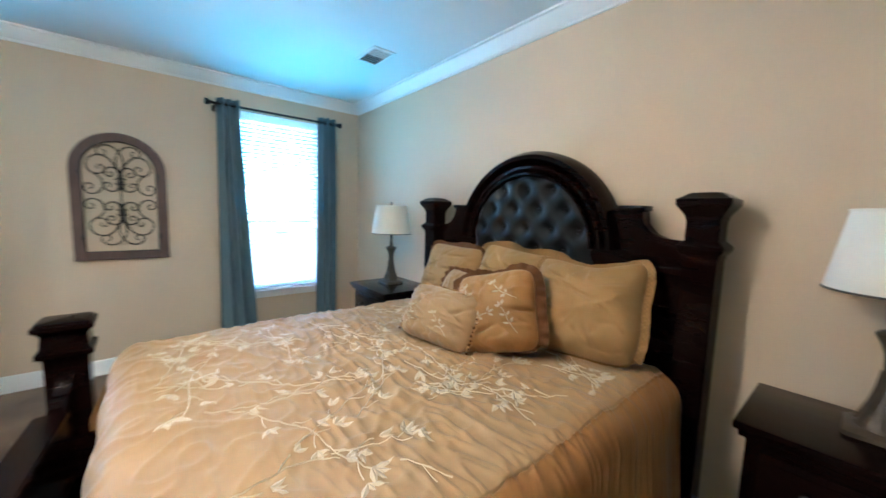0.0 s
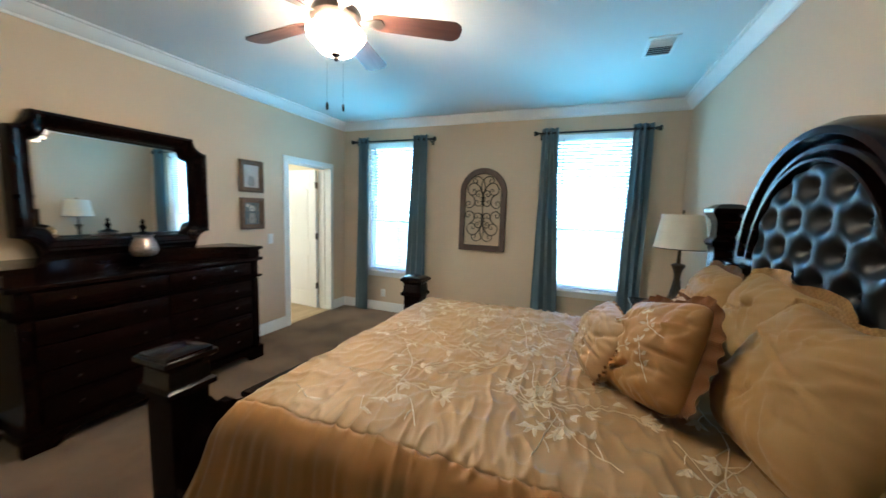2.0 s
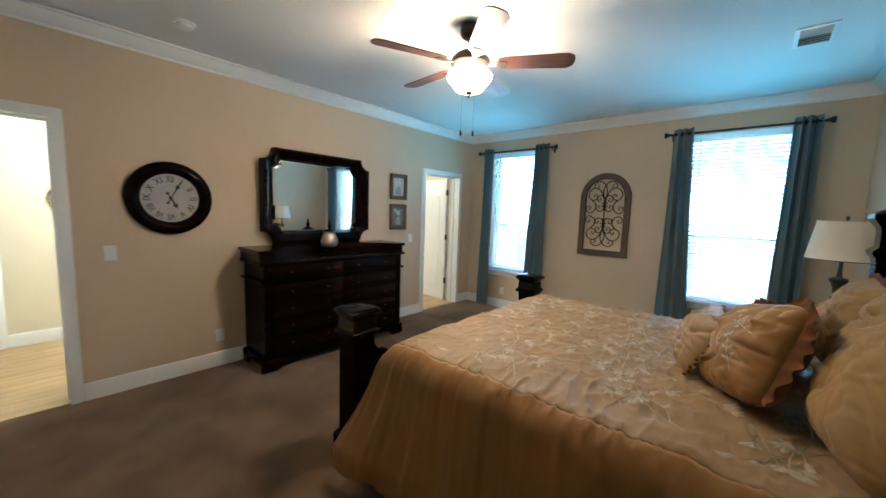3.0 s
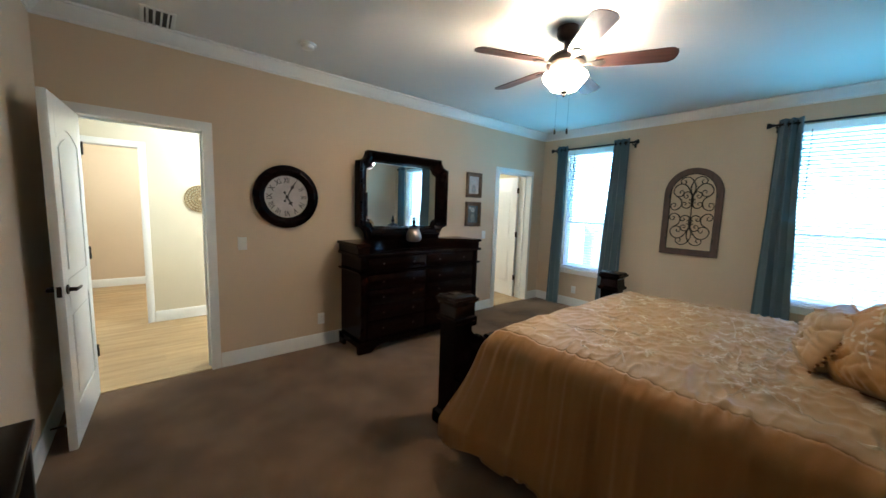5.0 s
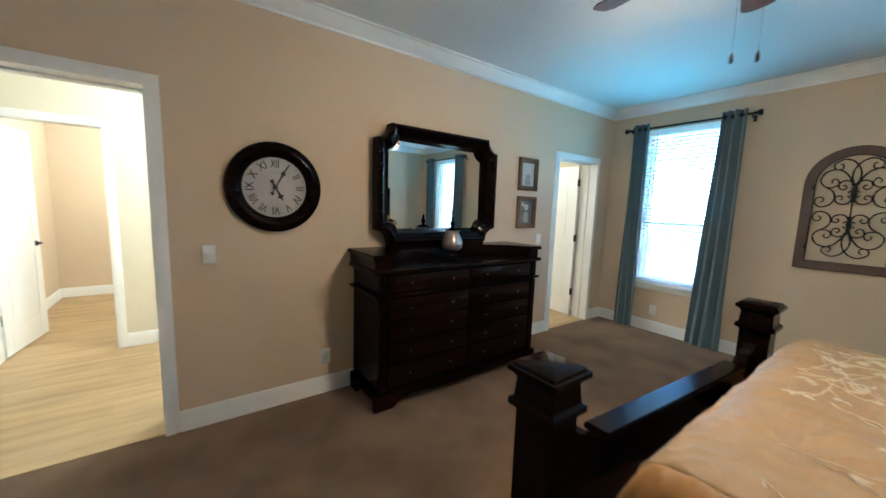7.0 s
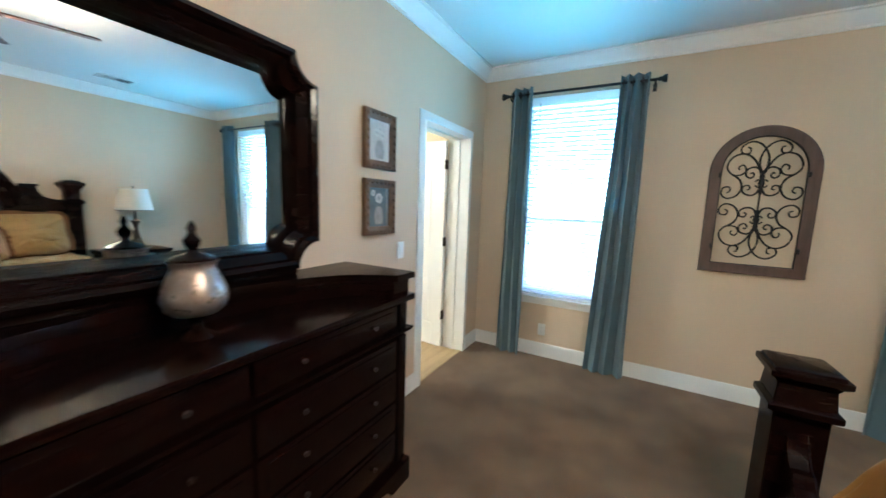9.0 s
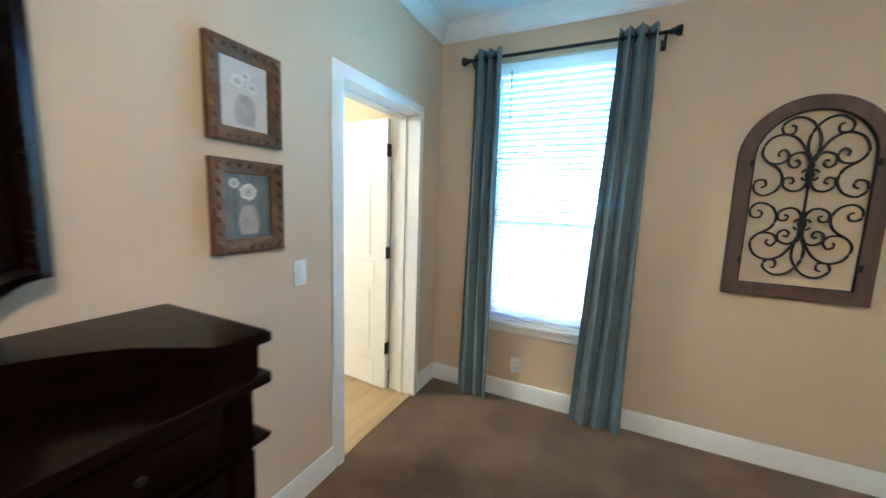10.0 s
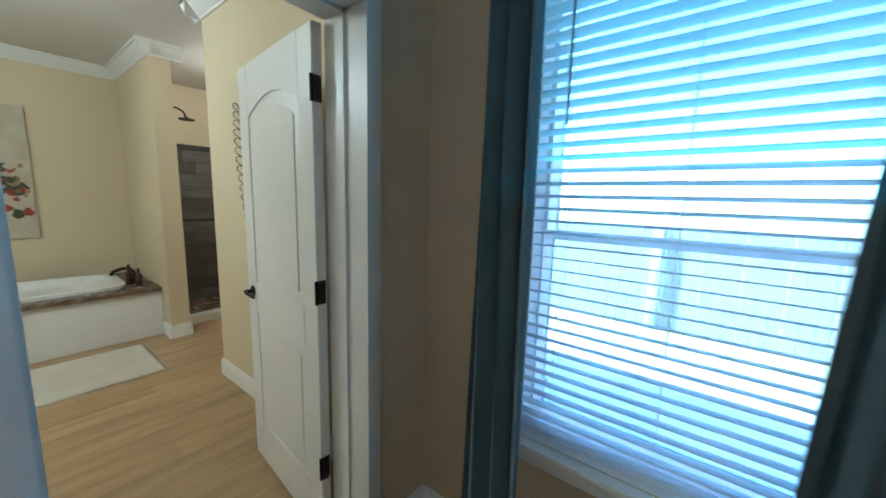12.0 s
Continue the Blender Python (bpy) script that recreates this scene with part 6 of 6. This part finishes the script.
MAT = mat("cream_bath_mat", (0.58, 0.52, 0.42), 0.95, vary=0.1, big=6, fine=220, bump=0.9, depth=0.006, sheen=0.3)
rug = thing("bath_mat", "cream cotton bath mat before the tub", "bath mat", (-5.03, 3.35, 0.0025), 0)
bm = bmesh.new()
prism([(-0.37, -0.62), (0.36, -0.62), (0.375, -0.60), (0.37, 0.59), (0.35, 0.61), (-0.36, 0.61), (-0.38, 0.59), (-0.38, -0.6)], lambda u, v, w: (u, v, w), 0.014, bm, 0.005)
part("mat_body", bm, MAT, rug)
for s in (-1, 1):
    for k in range(24):
        x = -0.35 + 0.70 * k / 23
        part("tassel", tube(bmesh.new(), [(x, s * 0.61, 0.007), (x + 0.004, s * 0.645, 0.004)], 0.004, 5), MAT, rug)

STONE = mat("dark_slate_tile", (0.125, 0.120, 0.098), 0.4, vary=0.5, big=4, fine=40, bump=0.3, depth=0.003, stretch=(1, 1.2, 5), second=(0.050, 0.048, 0.040))
n, l = STONE.node_tree.nodes, STONE.node_tree.links
info, tone, val = n.new("ShaderNodeObjectInfo"), n.new("ShaderNodeHueSaturation"), n.new("ShaderNodeMapRange")
val.inputs["To Min"].default_value, val.inputs["To Max"].default_value = 0.55, 1.5
base = n["Principled BSDF"].inputs["Base Color"]
l.new(info.outputs["Random"], val.inputs["Value"])
l.new(val.outputs[0], tone.inputs["Value"])
l.new(base.links[0].from_socket, tone.inputs["Color"])
l.new(tone.outputs[0], base)
shower = thing("shower", "walk-in shower lined with dark slate tile courses", "shower", (0, 0, 0))
part("surround", boxes((-6.655, 4.365, 0.0, -6.56, 5.895, 1.955)), INK, shower)
part("curb", boxes((-5.78, 4.365, 0.0, -5.66, 5.895, 0.095), bevel=0.006), TRIM, shower, "white shower curb")
part("pan", boxes((-6.56, 4.365, 0.0, -5.78, 5.895, 0.03)), DECK, shower, "pebbled shower floor")
part("edge_trim", boxes((-6.655, 4.365, 1.956, -6.54, 5.895, 2.02), bevel=0.004), INK, shower, "black tile edge trim")
part("accent_band", boxes((-6.56, 4.37, 1.07, -6.543, 5.89, 1.10), bevel=0.002), INK, shower, "black accent band")
rnd = random.Random(2)
tile_mesh = {}
for r in range(13):
    z = 0.035 + r * 0.148
    y = 4.37 - rnd.random() * 0.5
    if z > 1.9:
        break
    while y < 5.88:
        a, b = max(y, 4.37), min(y + 0.58, 5.89)
        if b - a > 0.02:
            key = round(b - a, 2)
            if key not in tile_mesh:
                bm = boxes((0, 0.002, 0.002, 0.012, key - 0.002, 0.144), bevel=0.002)
                me = bpy.data.meshes.new("tile")
                bm.to_mesh(me)
                bm.free()
                me.materials.append(STONE)
                tile_mesh[key] = me
            o = new("tile", tile_mesh[key])
            o.parent, o.location = shower, (-6.56, a, z)
        y += 0.58
bm = tube(bmesh.new(), [(-6.0, 4.362, 2.30), (-6.0, 4.45, 2.335), (-6.0, 4.56, 2.34), (-6.0, 4.62, 2.31), (-6.0, 4.64, 2.26)], 0.010, 8)
part("shower_arm", bm, BRONZE, shower, "dark bronze shower arm")
part("shower_head", lathe([(0.012, 2.262), (0.02, 2.25), (0.075, 2.238), (0.078, 2.226), (0.0, 2.225)][::-1], 24, (-6.0, 4.645, 0)), BRONZE, shower, "dark bronze rain shower head")
LIT = glow("lit_lens", (1.0, 0.92, 0.75), 6.0)
for x, y in ((-5.3, 5.1), (-4.3, 2.6)):
    can = thing("recessed_light", "round recessed ceiling light, lit", "ceiling light", (x, y, H), group="recessed lights")
    part("trim_ring", lathe([(0.058, -0.001), (0.085, -0.001), (0.085, -0.006), (0.058, -0.010)], 28), PLATE, can)
    part("lens", lathe([(0.0, -0.004), (0.057, -0.004), (0.057, -0.001)], 24), LIT, can, "glowing lens")

feather = thing("wall_decor", "black wire leaf sculpture on cream wall", "wall decor", (-3.63, BN - 0.002, 1.0))
spine = [(0.055 * math.sin(2.6 * k / 16 + 0.4) - 0.075 * (k / 16) ** 2, -0.012, 0.95 * k / 16) for k in range(17)]
part("stem", tube(bmesh.new(), spine, 0.0045, 6, False, 0.6), IRON, feather)
for k in range(3, 17):
    x, y, z = spine[k]
    grow = math.sin(math.pi * (k - 1.2) / 16.5)
    for s in (-1, 1):
        ln, wd = 0.06 + 0.12 * grow, 0.018 + 0.016 * grow
        way = radians(90 - s * (38 + 14 * grow))
        c, d = math.cos(way), math.sin(way)
        loop = []
        for i in range(19):
            a = 2 * math.pi * i / 18
            u, v = ln * (0.5 - 0.5 * math.cos(a)), wd * math.sin(a) * (0.5 + 0.5 * (0.5 - 0.5 * math.cos(a))) - s * 0.25 * ln * (0.5 - 0.5 * math.cos(a)) ** 2
            loop.append((x + c * u - d * v, y - 0.006 * math.sin(a / 2), z + d * u + c * v))
        part("wire_loop", tube(bmesh.new(), loop, 0.0026, 5), IRON, feather)


# ---- fence outside ----
FENCE = mat("pale_weathered_board", (0.44, 0.43, 0.41), 0.85, vary=0.2, big=3, fine=30, bump=0.3, stretch=(8, 8, 1), second=(0.34, 0.33, 0.32))
fence = thing("fence", "pale weathered board fence with white posts beyond the lawn", "fence", (0, 0, 0))
board = part("board", boxes((0, 0, -0.36, 0.135, 0.02, 1.12), bevel=0.004), FENCE, fence, "", 0)
board.location = (-3.9, 9.0, 0)
for k in range(1, 110):
    o = new("board", board.data)
    o.parent, o.location = fence, (-3.9 + k * 0.142, 9.0 + 0.004 * (k % 3), 0.01 * ((k * 7) % 5) / 5)
for z in (0.0, 0.85):
    part("rail", boxes((-3.9, 9.025, z, 11.8, 9.065, z + 0.09)), FENCE, fence)
for k in range(8):
    part("post", boxes((-4.04 + k * 2.1, 8.93, -0.36, -3.93 + k * 2.1, 8.998, 1.18), bevel=0.005), WINDOW_WHITE, fence, "white fence post")


# ---- floor boards ----
planks(floor_hall, -6.62, XW - 0.035, -3.0, 1.4, 5)
planks(floor_bath, -6.66, XW - 0.035, 1.62, 5.9, 8)
